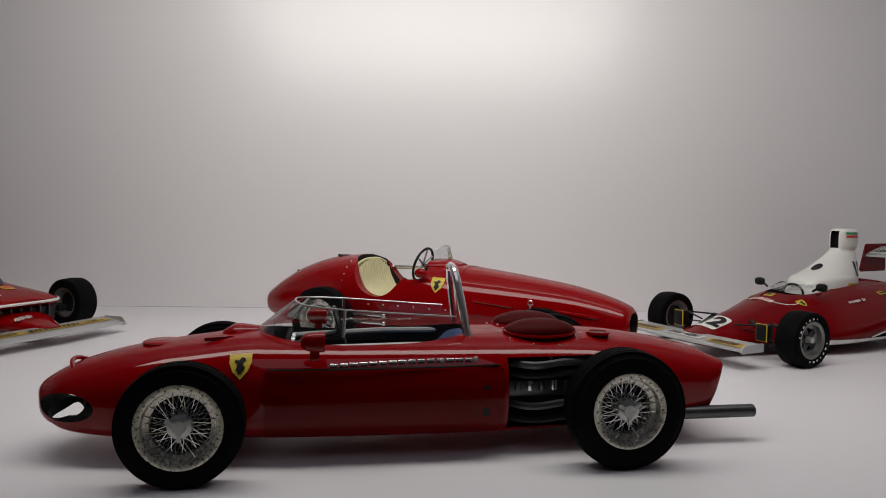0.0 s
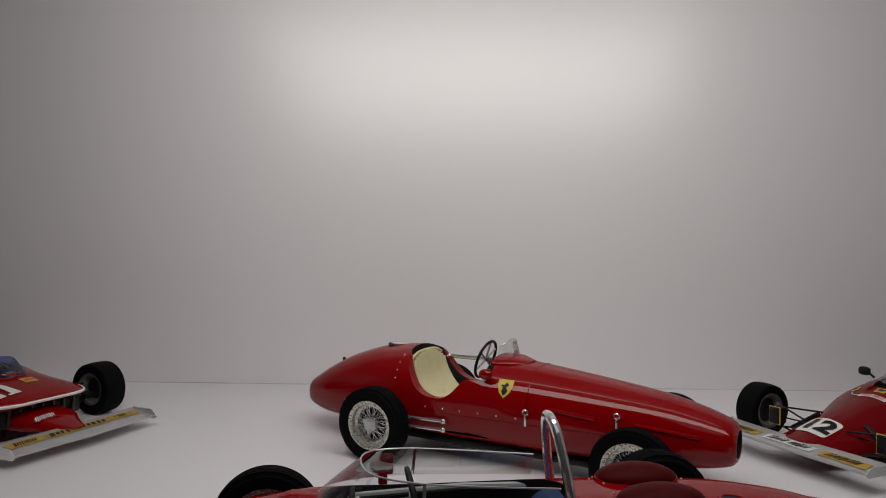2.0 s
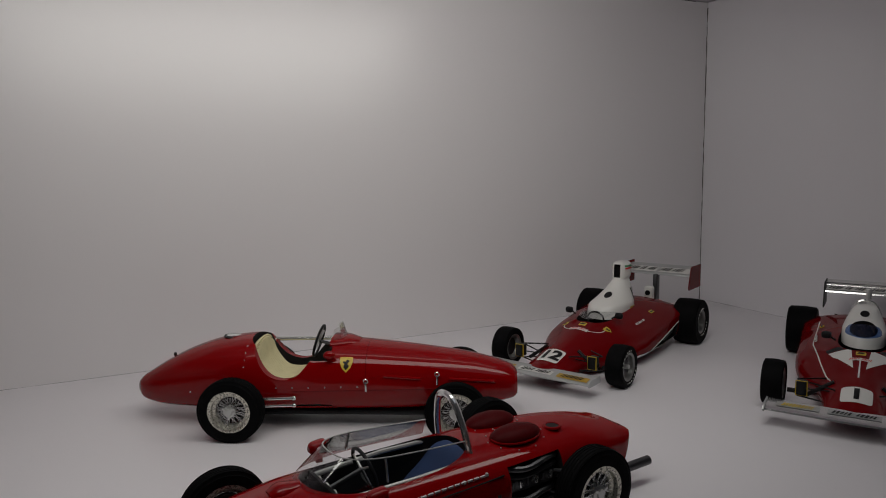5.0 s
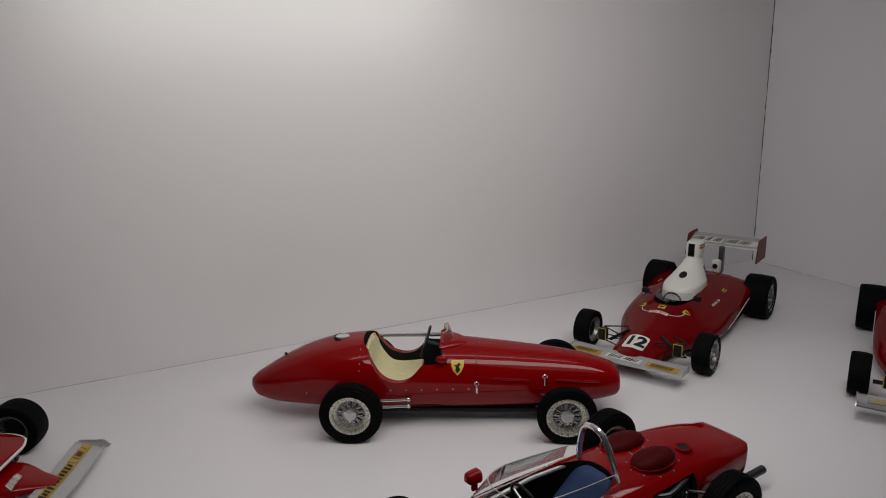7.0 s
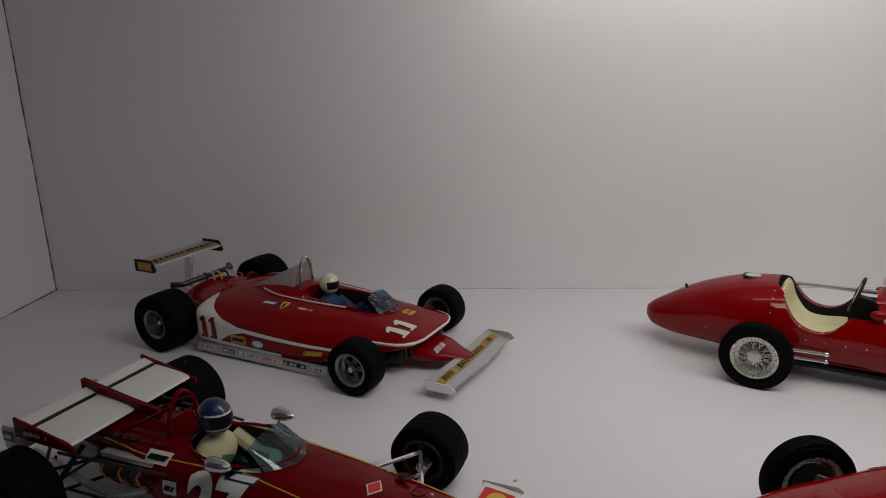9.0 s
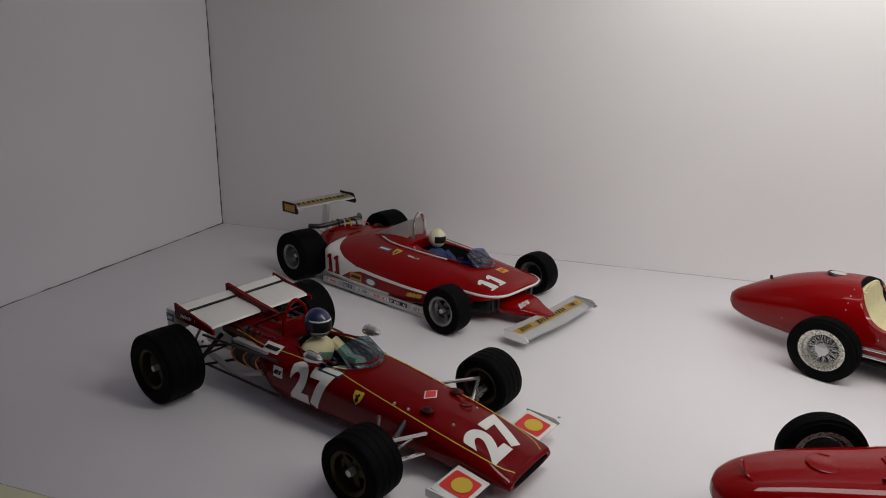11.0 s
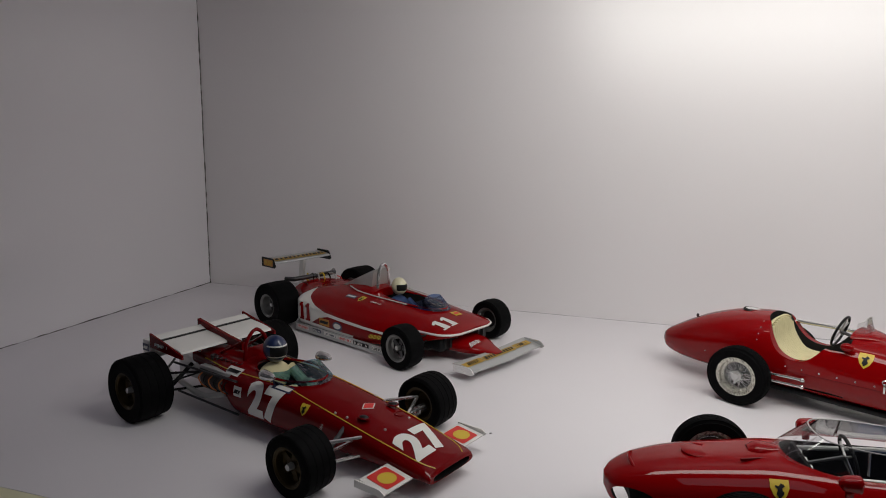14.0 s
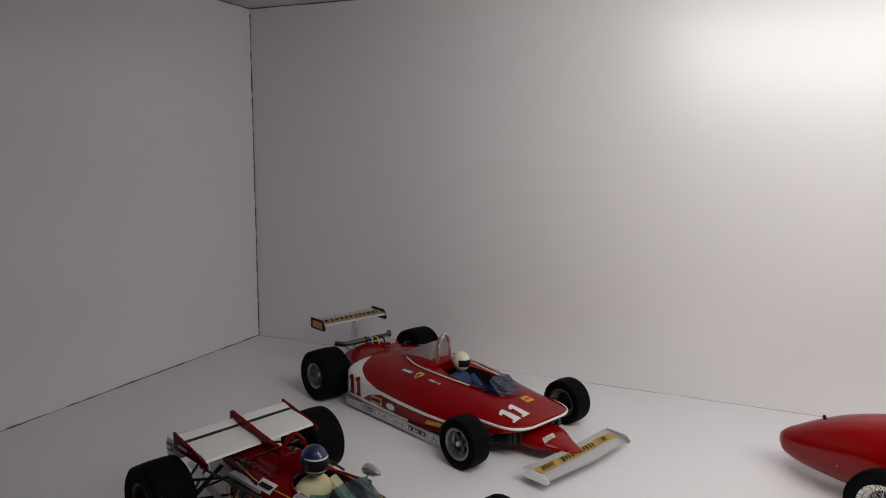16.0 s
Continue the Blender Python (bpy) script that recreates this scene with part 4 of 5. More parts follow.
def rear_end(car, x, half, z=0.36):
    """Engine, gearbox, pipes and drive shafts behind the cockpit of a 1970s car."""
    part("engine_block", boxed(x + 0.45, 0, z, 0.60, 0.42, 0.26, bevel=0.03), GUN, car)
    part("gearbox", boxed(x - 0.1, 0, z - 0.04, 0.55, 0.24, 0.22, bevel=0.03), ALU, car)
    for s in (-1, 1):
        for k in range(3):
            part("exhaust_pipe", tubed(curve([(x + 0.62 - 0.16 * k, s * 0.20, z + 0.06), (x + 0.50 - 0.16 * k, s * 0.32, z - 0.02), (x + 0.1, s * 0.30, z - 0.10), (x - 0.25, s * 0.24, z + 0.02)], 6), 0.020, 8), GUN, car)
        part("tail_pipe", tubed([(x - 0.2, s * 0.22, z + 0.02), (x - 0.52, s * 0.20, z + 0.06)], 0.036, 12), ALU, car)
        part("drive_shaft", tubed([(x, s * 0.14, 0.32), (x, s * half, 0.33)], 0.028, 10), ALU, car)
        part("damper_spring", tubed([(x + 0.05 + 0.035 * math.cos(t), s * 0.34 + 0.035 * math.sin(t), 0.32 + 0.012 * t) for t in [0.5 * k for k in range(48)]], 0.008, 5), REDDECAL if s > 0 else BLACK, car)


# ---- 1975 and 1976 flat-twelve cars: tall white airbox, or low white cockpit surround ----
def flat_twelve_car(x, y, turn, number, airbox, size=1.0):
    label = "red and white 1970s racing car model with tall white airbox" if airbox else "red 1970s racing car model numbered 1 with white cockpit surround"
    car = thing("model_car", label, "model car", x, y, turn, "model racing cars", size)
    up = 0.012 if airbox else 0.0
    hull = loft([(1.84, 0.22, 0.13, 0.20, 0.15), (1.76, 0.27, 0.11, 0.25, 0.15), (1.45, 0.31, 0.10, 0.345, 0.16), (1.08, 0.40, 0.09, 0.44, 0.17), (0.80, 0.53, 0.08, 0.515, 0.17), (0.45, 0.66, 0.08, 0.595 + up * 0.7, 0.21),
                 (0.10, 0.71, 0.08, 0.635 + up, 0.26), (-0.35, 0.72, 0.08, 0.68 + up, 0.33), (-0.80, 0.72, 0.08, 0.67 + up * 0.8, 0.44), (-1.10, 0.73, 0.10, 0.645 + up * 0.5, 0.48), (-1.20, 0.73, 0.11, 0.63, 0.48)], 1.6, 5.0)
    pit = prism(oval(0.16, 0.0, 0.44, 0.255, 36, 2.4), 0.20, 1.2, "z", 1)
    tail = boxed(-1.32, 0, 0.34, 0.30, 0.5, 0.36, mat=1)
    ducts = [prism([(0.0, 0.165), (-0.90, 0.165), (-0.90, 0.37)], s * 0.62 - 0.0, s * 0.9, "y", 1) for s in (-1, 1)]
    cut(hull, pit, tail, *ducts)
    body = part("body", hull, [DARKRED, TUB], car, "deep red wedge-shaped bodywork", 30)
    tree = skin(body)
    # number panel on the nose, read from the front
    decal("number_panel", shape_mesh(oval(0, 0, 0.145, 0.145, 24, 8)), WHITE, body, tree, (1.54, 0, 0.36), (0, 1, 0), (-1, 0, 0.3), 0.006, 0.05, "white number panel")
    decal("number", digits(number, 0.185, 0.0, 0.012), BLACK, body, tree, (1.54, 0, 0.36), (0, 1, 0), (-1, 0, 0.3), 0.012, 0.05, "black racing number")
    # pale stripes along the flanks
    for s in (-1, 1):
        pts = []
        for k in range(30):
            px = 1.15 - 1.9 * k / 29
            ly = 0.26 + 0.26 * min(1, max(0, (1.15 - px) / 1.0)) ** 0.8
            hit, _, _, _ = tree.ray_cast(Vector((px, s * ly, 1.2)), Vector((0, 0, -1)), 1.2)
            if hit is not None and hit.z > 0.3:
                pts.append(hit)
        if not airbox:
            part("stripe", tubed(pts, 0.008, 6), WHITE, body, "thin white stripe")
        strip = [(-0.98, -0.026), (0.98, -0.026), (0.98, 0.026), (-0.98, 0.026)]
        if airbox:
            decal("sill_stripe", shape_mesh(strip), WHITE, body, tree, (-0.22, s * 0.75, 0.135), (-s, 0, 0), (0, 0, 1), 0.006, 0.08)
        if airbox:
            badge(body, tree, (0.58, s * 0.32, 0.5), (-s, 0, 0), (0, -s * 0.8, 0.7), 0.10)
        lettering(body, tree, (-0.02, s * 0.50, 0.5), (-s, 0, 0), (0, -s * 0.8, 0.6), 0.30, 0.05, DARKRED, WHITE, 3)
        sticker(body, tree, (-0.48, s * 0.46, 0.55), (-s, 0, 0), (0, -s * 0.8, 0.7), 0.11, 0.055, YELLOW, [(-0.35, 0.35, 0.2, BLACK)])
        # duct frame with white line
        line = []
        for k in range(12):
            px, pz = 0.02 - 0.94 * k / 11, 0.168 + 0.212 * k / 11
            hit, _, _, _ = tree.ray_cast(Vector((px, s * 1.2, pz)), Vector((0, -s, 0)), 1.0)
            if hit is not None and abs(hit.y) > 0.6:
                line.append(hit)
        part("duct_frame", tubed(line, 0.008, 6), WHITE, body)
        part("duct_louvre", boxed(-0.66, s * 0.66, 0.21, 0.40, 0.02, 0.03, Matrix.Rotation(0.2, 4, "Y")), GUN, body)
        part("duct_pipe", tubed([(-0.28, s * 0.67, 0.19), (-0.88, s * 0.65, 0.28)], 0.016, 6), ALU, body)
        part("mirror", boxed(0.36, s * 0.37, 0.655 - up * 0.5, 0.07, 0.11, 0.085, bevel=0.03), BLACK, car, "black mirror")
        part("mirror_stalk", tubed([(0.36, s * 0.27, 0.60), (0.36, s * 0.37, 0.665)], 0.012), BLACK, car)
        wheel(car, 1.26, s * 0.81, 0.516, 0.215, 0.33, "lettered", s)
        wheel(car, -1.26, s * 0.772, 0.665, 0.357, 0.33, "lettered", s)
        arms(car, 1.26, s, 0.57, 0.25, 0.20, 0.30, BLACK, 0.009)
        arms(car, -1.26, s, 0.50, 0.33, 0.18, 0.45)
        # brake ducts with yellow frames
        fr = [(1.44, s * 0.46, 0.20), (1.44, s * 0.46, 0.36), (1.44, s * 0.57, 0.36), (1.44, s * 0.57, 0.20)]
        part("brake_duct", boxed(1.40, s * 0.515, 0.28, 0.12, 0.10, 0.15, bevel=0.01), BLACK, car)
        part("brake_duct_frame", tubed(fr, 0.007, 6, True), YELLOW, car, "yellow-edged brake duct")
    sticker(body, tree, (0.66, 0, 0.5), (0, 1, 0), (-1, 0, 0.3), 0.10, 0.08, YELLOW, [(-0.3, 0.3, 0.25, BLACK)])
    lettering(body, tree, (0.80, 0, 0.5), (0, 1, 0), (-1, 0, 0.3), 0.26, 0.06, WHITE, REDDECAL, 5)
    line = [(-0.008, -0.22), (0.008, -0.22), (0.008, 0.22), (-0.008, 0.22)]
    if not airbox:
        decal("nose_line", shape_mesh(line), WHITE, body, tree, (0.98, 0, 0.45), (0, 1, 0), (-1, 0, 0.3), 0.006, 0.05)
    arc = [(0.30 * math.cos(a) * 1.0, 0.20 * math.sin(a)) for a in [math.pi * k / 20 for k in range(21)]]
    arc += [(0.29 * math.cos(a), 0.188 * math.sin(a)) for a in [math.pi * (20 - k) / 20 for k in range(21)]]
    decal("scuttle_line", shape_mesh([(a, -b) for a, b in arc]), WHITE, body, tree, (0.62, 0, 0.5), (0, 1, 0), (-1, 0, 0.3), 0.006, 0.05)
    if airbox:
        shell = loft([(0.54, -0.19, 0.46, 0.275), (0.69, -0.21, 0.43, 0.265), (0.75, -0.28, 0.36, 0.235), (0.81, -0.36, 0.29, 0.20), (0.88, -0.43, 0.245, 0.16), (0.96, -0.49, 0.19, 0.12), (1.01, -0.52, 0.16, 0.10), (1.05, -0.535, 0.165, 0.115), (1.16, -0.54, 0.17, 0.12), (1.22, -0.545, 0.165, 0.11), (1.25, -0.545, 0.12, 0.075)], 2.4, 2.4, 40, 4, "z")
        cut(shell, boxed(-0.39, 0, 1.13, 0.12, 0.095, 0.19, mat=1))
        cover = part("airbox", shell, [WHITE, TUB], car, "tall white airbox with black intake", 30)
        ctree = skin(cover)
        decal("airbox_hole", shape_mesh(oval(0, 0, 0.055, 0.06, 20)), BLACK, cover, ctree, (-0.14, 0, 0.80), (0, 1, 0), (-0.5, 0, 1), 0.006, 0.05, "round black opening")
        for s in (-1, 1):
            for z, mt in ((1.20, GREEN), (1.165, REDDECAL)):
                decal("airbox_stripe", shape_mesh([(-0.09, -0.012), (0.09, -0.012), (0.09, 0.012), (-0.09, 0.012)]), mt, cover, ctree, (-0.52, s * 0.12, z), (-s, 0, 0), (0, 0, 1), 0.005, 0.04)
            decal("number", digits("12", 0.15, 0.1, 0.008), BLACK, cover, ctree, (-0.52, s * 0.12, 0.80), (-s, 0, 0), (0, 0, 1), 0.006, 0.05, "black racing number")
            lettering(cover, ctree, (-0.40, s * 0.2, 0.615), (-s, 0, 0), (0, -s * 0.3, 1), 0.34, 0.05, YELLOW, BLACK, 8)
        foot = [(0.14, 0.245, 0.64), (0.42, 0.19, 0.61), (0.54, 0.0, 0.59), (0.42, -0.19, 0.61), (0.14, -0.245, 0.64)]
        screen(foot, 0.065, 0.30, GLASS, car, label="low clear windscreen")
        part("seat", loft([(0.2, 0.18, 0.2, 0.30, 0.25), (-0.05, 0.2, 0.2, 0.40, 0.3), (-0.16, 0.2, 0.24, 0.58, 0.4)], 3, 3, 24, 4), BLACK, car)
        part("steering_wheel", tubed([(0.30, 0.12 * math.cos(a), 0.55 + 0.10 * math.sin(a)) for a in [2 * math.pi * k / 24 for k in range(24)]], 0.012, 6, True), BLACK, car)
    else:
        shell = loft([(0.52, -0.13, 0.47, 0.240), (0.65, -0.14, 0.43, 0.235), (0.72, -0.22, 0.38, 0.215), (0.81, -0.31, 0.27, 0.172), (0.89, -0.36, 0.19, 0.128), (0.92, -0.37, 0.10, 0.07)], 2.3, 2.3, 40, 5, "z")
        cut(shell, ball(0.22, 0, 0.745, 0.25, 0.175, 0.10, 1))
        cover = part("cockpit_surround", shell, [WHITE, TUB], car, "white cockpit surround", 30)
        ctree = skin(cover)
        decal("airbox_hole", shape_mesh(oval(0, 0, 0.05, 0.05, 20)), BLACK, cover, ctree, (-0.14, 0, 0.84), (0, 1, 0), (-0.6, 0, 1), 0.006, 0.05, "round black opening")
        for s in (-1, 1):
            decal("white_flash", shape_mesh([(s * 0.06, -0.30), (s * 0.10, 0.15), (s * 0.33, 0.10)]), WHITE, body, tree, (0.70, 0, 0.5), (0, 1, 0), (-1, 0, 0.2), 0.006, 0.05, "white triangular intake flash")
            decal("intake_slot", shape_mesh([(s * 0.13, 0.16), (s * 0.34, 0.115), (s * 0.36, 0.19), (s * 0.24, 0.24)]), BLACK, body, tree, (0.70, 0, 0.5), (0, 1, 0), (-1, 0, 0.2), 0.006, 0.05, "dark intake behind the flash")
        part("roll_hoop", tubed(curve([(-0.42, -0.16, 0.80), (-0.42, -0.10, 0.93), (-0.42, 0, 0.97), (-0.42, 0.10, 0.93), (-0.42, 0.16, 0.80)], 6), 0.018, 8), CHROME, car, "slim metal roll hoop")
        foot = [(0.02, 0.215, 0.67), (0.22, 0.155, 0.655), (0.31, 0.0, 0.645), (0.22, -0.155, 0.655), (0.02, -0.215, 0.67)]
        screen(foot, 0.14, 0.20, DEEPBLUE, car, label="dark blue low windscreen")
    # wings
    front = wing(car, 1.88 if airbox else 1.93, 0.20, 1.50 if airbox else 1.60, 0.27, "front_wing", SILVER if airbox else CHROME, 10, 0.04, 0.03, "full-width silver front wing with stickers")
    ftree = skin(front)
    for s in (-1, 1):
        plate(car, 1.87 if airbox else 1.92, s * (0.755 if airbox else 0.805), 0.20, 0.30, 0.075, "end_plate", SILVER, 0.03, front)
        lettering(front, ftree, (1.90, s * 0.50, 0.22), (0, 1, 0), (-1, 0, 0.17), 0.40, 0.11, OCHRE if airbox else SILVER, BLACK if airbox else YELLOW, 21 + s, 0.7)
    lettering(front, ftree, (1.90, 0, 0.22), (0, 1, 0), (-1, 0, 0.17), 0.46, 0.11, WHITE if airbox else SILVER, BLACK, 13)
    part("nose_post", boxed(1.72, 0, 0.20, 0.14, 0.20, 0.06, bevel=0.02), DARKRED, car)
    wz = 0.94 if airbox else 0.83
    rear = wing(car, -2.04, wz, 1.10, 0.36, "rear_wing", SILVER if airbox else CHROME, 20 if airbox else 12, 0.05, 0.0, "silver rear wing on a single post")
    rtree = skin(rear)
    for s in (-1, 1):
        lettering(rear, rtree, (-1.99, s * 0.27, wz), (0, 1, 0), (-1, 0, 0.3), 0.50, 0.17, WHITE, BLACK, 31 + s, 0.9)
        plate(car, -2.04, s * 0.56, wz - 0.08, 0.54, 0.36, "end_plate", DARKRED if airbox else BLACK, 0.10, rear, "red end plate" if airbox else "black end plate")
    if not airbox:
        flap = wing(car, -2.24, wz + 0.07, 1.10, 0.12, "rear_flap", CHROME, 20, 0.03)
    part("wing_post", boxed(-1.88, 0, 0.66, 0.14, 0.07, 0.46, bevel=0.02), GUN if airbox else ALU, car)
    part("oil_tank", boxed(-1.50, 0.04, 0.64, 0.12, 0.14, 0.22, bevel=0.035), WHITE if airbox else ALU, car)
    part("oil_hole", lathe([(0.001, 0), (0.04, 0), (0.04, 0.01), (0.001, 0.01)], 16), BLACK, car, m=Matrix.Translation((-1.435, 0.04, 0.65)) @ Matrix.Rotation(radians(-90), 4, "Z"))
    rear_end(car, -1.26, 0.55)
    return car


# ---- 1979 ground-effect car, number 11 ----
def ground_effect_car(x, y, turn, size=1.0):
    car = thing("model_car", "red and white 1979 racing car model numbered 11 with driver doll", "model car", x, y, turn, "model racing cars", size)
    hull = loft([(1.76, 0.28, 0.36, 0.42, 0.385), (1.69, 0.44, 0.335, 0.455, 0.375), (1.50, 0.54, 0.29, 0.50, 0.34), (1.20, 0.58, 0.19, 0.55, 0.29), (0.90, 0.66, 0.11, 0.585, 0.26), (0.50, 0.76, 0.07, 0.625, 0.28),
                 (0.0, 0.80, 0.07, 0.65, 0.32), (-0.50, 0.80, 0.07, 0.645, 0.38), (-0.85, 0.79, 0.07, 0.62, 0.44), (-0.97, 0.72, 0.09, 0.595, 0.45), (-1.03, 0.60, 0.11, 0.59, 0.45), (-1.25, 0.50, 0.16, 0.585, 0.45), (-1.50, 0.40, 0.24, 0.57, 0.45)], 2.1, 7.0)
    pit = prism(oval(0.66, 0.0, 0.58, 0.235, 36, 2.6), 0.20, 1.2, "z", 1)
    cut(hull, pit, boxed(-1.40, 0, 0.30, 0.36, 0.6, 0.36, mat=1))
    body = part("body", hull, [RED, TUB], car, "red wide-bodied shell", 30)
    tree = skin(body)
    # white lower sides and rear quarter
    for s in (-1, 1):
        decal("white_side", shape_mesh([(-s * a, b) for a, b in ((-0.95, -0.22), (-0.95, 0.31), (-0.86, 0.30), (-0.70, 0.20), (-0.52, 0.115), (-0.28, 0.05), (0.90, -0.035), (0.90, -0.065), (-0.20, 0.0), (-0.40, -0.05), (-0.56, -0.14), (0.30, -0.165), (0.30, -0.195), (-0.40, -0.22))]),
              WHITE, body, tree, (0, s * 0.8, 0.34), (-s, 0, 0), (0, -s * 0.15, 1), 0.006, 0.05, "white rear quarter and flank line")
        decal("number", ones(2, 0.25), RED, body, tree, (-0.72, s * 0.79, 0.33), (-s, 0, 0), (0, -s * 0.2, 1), 0.013, 0.04, "red racing number")
        skirt = boxed(0.0, s * 0.80, 0.085, 1.85, 0.03, 0.11, bevel=0.006)
        sk = part("side_skirt", skirt, SILVER, body, "silver side skirt with small stickers")
        st = skin(sk)
        for k, (w, g, i) in enumerate(((0.26, WHITE, REDDECAL), (0.18, BLUE, WHITE), (0.30, WHITE, BLUE), (0.30, WHITE, REDDECAL), (0.30, BLACK, WHITE), (0.2, WHITE, BLACK))):
            lettering(sk, st, (-0.74 + 0.31 * k, s * 0.816, 0.10), (-s, 0, 0), (0, 0, 1), w, 0.05, g, i, 40 + k, 0.85)
        sticker(body, tree, (-0.28, s * 0.8, 0.25), (-s, 0, 0), (0, 0, 1), 0.22, 0.10, ORANGE, [(-0.4, 0.4, 0.2, BLACK)], 0.007)
        decal("sticker", shape_mesh(oval(0, 0, 0.10, 0.06, 20)), BLUE, body, tree, (0.0, s * 0.8, 0.245), (-s, 0, 0), (0, 0, 1), 0.007, 0.05)
        decal("sticker", shape_mesh(oval(0, 0, 0.075, 0.038, 20)), WHITE, body, tree, (0.0, s * 0.8, 0.245), (-s, 0, 0), (0, 0, 1), 0.011, 0.05)
        lettering(body, tree, (0.68, s * 0.75, 0.22), (-s, 0, 0), (0, 0, 1), 0.22, 0.08, RED, YELLOW, 51, 0.9)
        sticker(body, tree, (-0.08, s * 0.42, 0.55), (-s, 0, 0), (0, -s * 0.7, 0.7), 0.20, 0.07, BLUE, [(-0.4, 0.4, 0.2, WHITE)])
        badge(body, tree, (0.12, s * 0.42, 0.55), (-s, 0, 0), (0, -s * 0.7, 0.7), 0.118)
        lettering(body, tree, (0.40, s * 0.42, 0.55), (-s, 0, 0), (0, -s * 0.7, 0.7), 0.22, 0.04, RED, WHITE, 55)
        wheel(car, 1.35, s * 0.898, 0.553, 0.244, 0.33, "cast", s)
        wheel(car, -1.35, s * 0.825, 0.673, 0.39, 0.33, "cast", s)
        arms(car, 1.35, s, 0.70, 0.28, 0.20, 0.36, BLACK)
        arms(car, -1.35, s, 0.60, 0.34, 0.2, 0.4)
        sticker(body, tree, (1.40, s * -0.06, 0.5), (0, 1, 0), (-1, 0, 0.2), 0.13, 0.12, YELLOW, [(-0.35, 0.35, 0.22, REDDECAL)]) if s < 0 else None
    # white lip round the front of the shell
    lip = [(math.cos(a) * 0.10 + 1.64 - 0.45 * (abs(math.sin(a)) ** 3), 0.56 * math.sin(a), 0.37) for a in [math.pi * k / 30 - math.pi / 2 for k in range(31)]]
    pts = []
    for px, py, pz in lip:
        hit, _, _, _ = tree.ray_cast(Vector((px + 0.6, py * 1.6, pz + 0.01)), (Vector((px - 0.5, py * 0.5, pz + 0.01)) - Vector((px + 0.6, py * 1.6, pz + 0.01))).normalized(), 2)
        if hit is not None:
            pts.append(hit)
    part("front_lip", tubed(pts, 0.016, 6), WHITE, body, "white painted front lip")
    decal("number", ones(2, 0.25), WHITE, body, tree, (1.50, -0.30, 0.46), (0, 1, 0), (-1, 0, 0.35), 0.010, 0.04, "white racing number")
    # nose box and front wing
    nose = part("nose_box", loft([(2.18, 0.07, 0.13, 0.17, 0.15), (2.00, 0.15, 0.12, 0.21, 0.16), (1.75, 0.27, 0.11, 0.27, 0.17), (1.30, 0.30, 0.10, 0.31, 0.18)], 3, 3, 28, 4), RED, car, "low red nose box")
    nt = skin(nose)
    lettering(nose, nt, (1.86, -0.10, 0.25), (0, 1, 0), (-1, 0, 0.2), 0.24, 0.10, RED, WHITE, 61)
    part("steering_rack", boxed(1.40, 0, 0.23, 0.40, 0.94, 0.16, bevel=0.02), BLACK, car)
    for k in range(8):
        part("front_pipe", tubed([(1.62, -0.40 + 0.11 * k, 0.18), (1.60, -0.38 + 0.11 * k, 0.33)], 0.015, 6), GUN, car)
    front = wing(car, 2.20, 0.135, 1.46, 0.30, "front_wing", SILVER, 12, 0.04, 0.04, "full-width silver front wing with yellow lettering strip")
    ft = skin(front)
    lettering(front, ft, (2.17, 0, 0.17), (0, 1, 0), (-1, 0, 0.2), 0.62, 0.10, OCHRE, BLACK, 62, 0.92)
    for s in (-1, 1):
        lettering(front, ft, (2.16, s * 0.50, 0.17), (0, 1, 0), (-1, 0, 0.2), 0.34, 0.10, OCHRE, BLACK, 63 + s, 0.6)
        plate(car, 2.20, s * 0.735, 0.135, 0.32, 0.09, "end_plate", CHROME, 0.04, front)
    # cockpit screen, hoop and doll
    foot = [(0.84, 0.25, 0.57), (1.18, 0.19, 0.555), (1.30, 0.0, 0.55), (1.18, -0.19, 0.555), (0.84, -0.25, 0.57)]
    screen(foot, 0.19, 0.30, DEEPBLUE, car, label="blue tinted windscreen")
    part("cockpit_rim", tubed([(0.66 + 0.60 * math.cos(a), 0.25 * math.sin(a), 0.60 - 0.03 * math.cos(a)) for a in [2 * math.pi * k / 40 for k in range(40)]], 0.014, 6, True), RED, body)
    fair = loft([(0.14, 0.26, 0.56, 0.68, 0.60), (-0.08, 0.29, 0.56, 0.72, 0.60), (-0.40, 0.24, 0.56, 0.70, 0.60), (-0.75, 0.10, 0.56, 0.63, 0.58)], 2.2, 2.2, 28, 4)
    part("head_fairing", fair, RED, body, "raised red fairing behind the cockpit")
    part("engine_scoop", prism([(0.0, 0.68), (0.05, 0.95), (-0.62, 0.64)], -0.16, 0.16, "y"), ALU, car, "wedge-shaped bare metal engine scoop")
    part("roll_hoop", tubed(curve([(0.08, -0.12, 0.66), (0.08, -0.085, 0.93), (0.08, 0, 1.02), (0.08, 0.085, 0.93), (0.08, 0.12, 0.66)], 6), 0.022, 8), CHROME, car, "polished roll hoop")
    for s in (-1, 1):
        part("white_pinstripe", tubed(curve([(0.80, s * 0.27, 0.60), (0.3, s * 0.315, 0.625), (-0.1, s * 0.31, 0.645), (-0.36, s * 0.24, 0.665)], 6), 0.010, 6), WHITE, body)
    # rear wing and machinery
    rear = wing(car, -1.94, 0.865, 1.08, 0.32, "rear_wing", SILVER, 8, 0.05, 0.0, "silver rear wing with yellow lettering strip")
    rt = skin(rear)
    lettering(rear, rt, (-1.89, 0, 0.87), (0, 1, 0), (-1, 0, 0.15), 1.0, 0.13, OCHRE, BLACK, 70, 0.94)
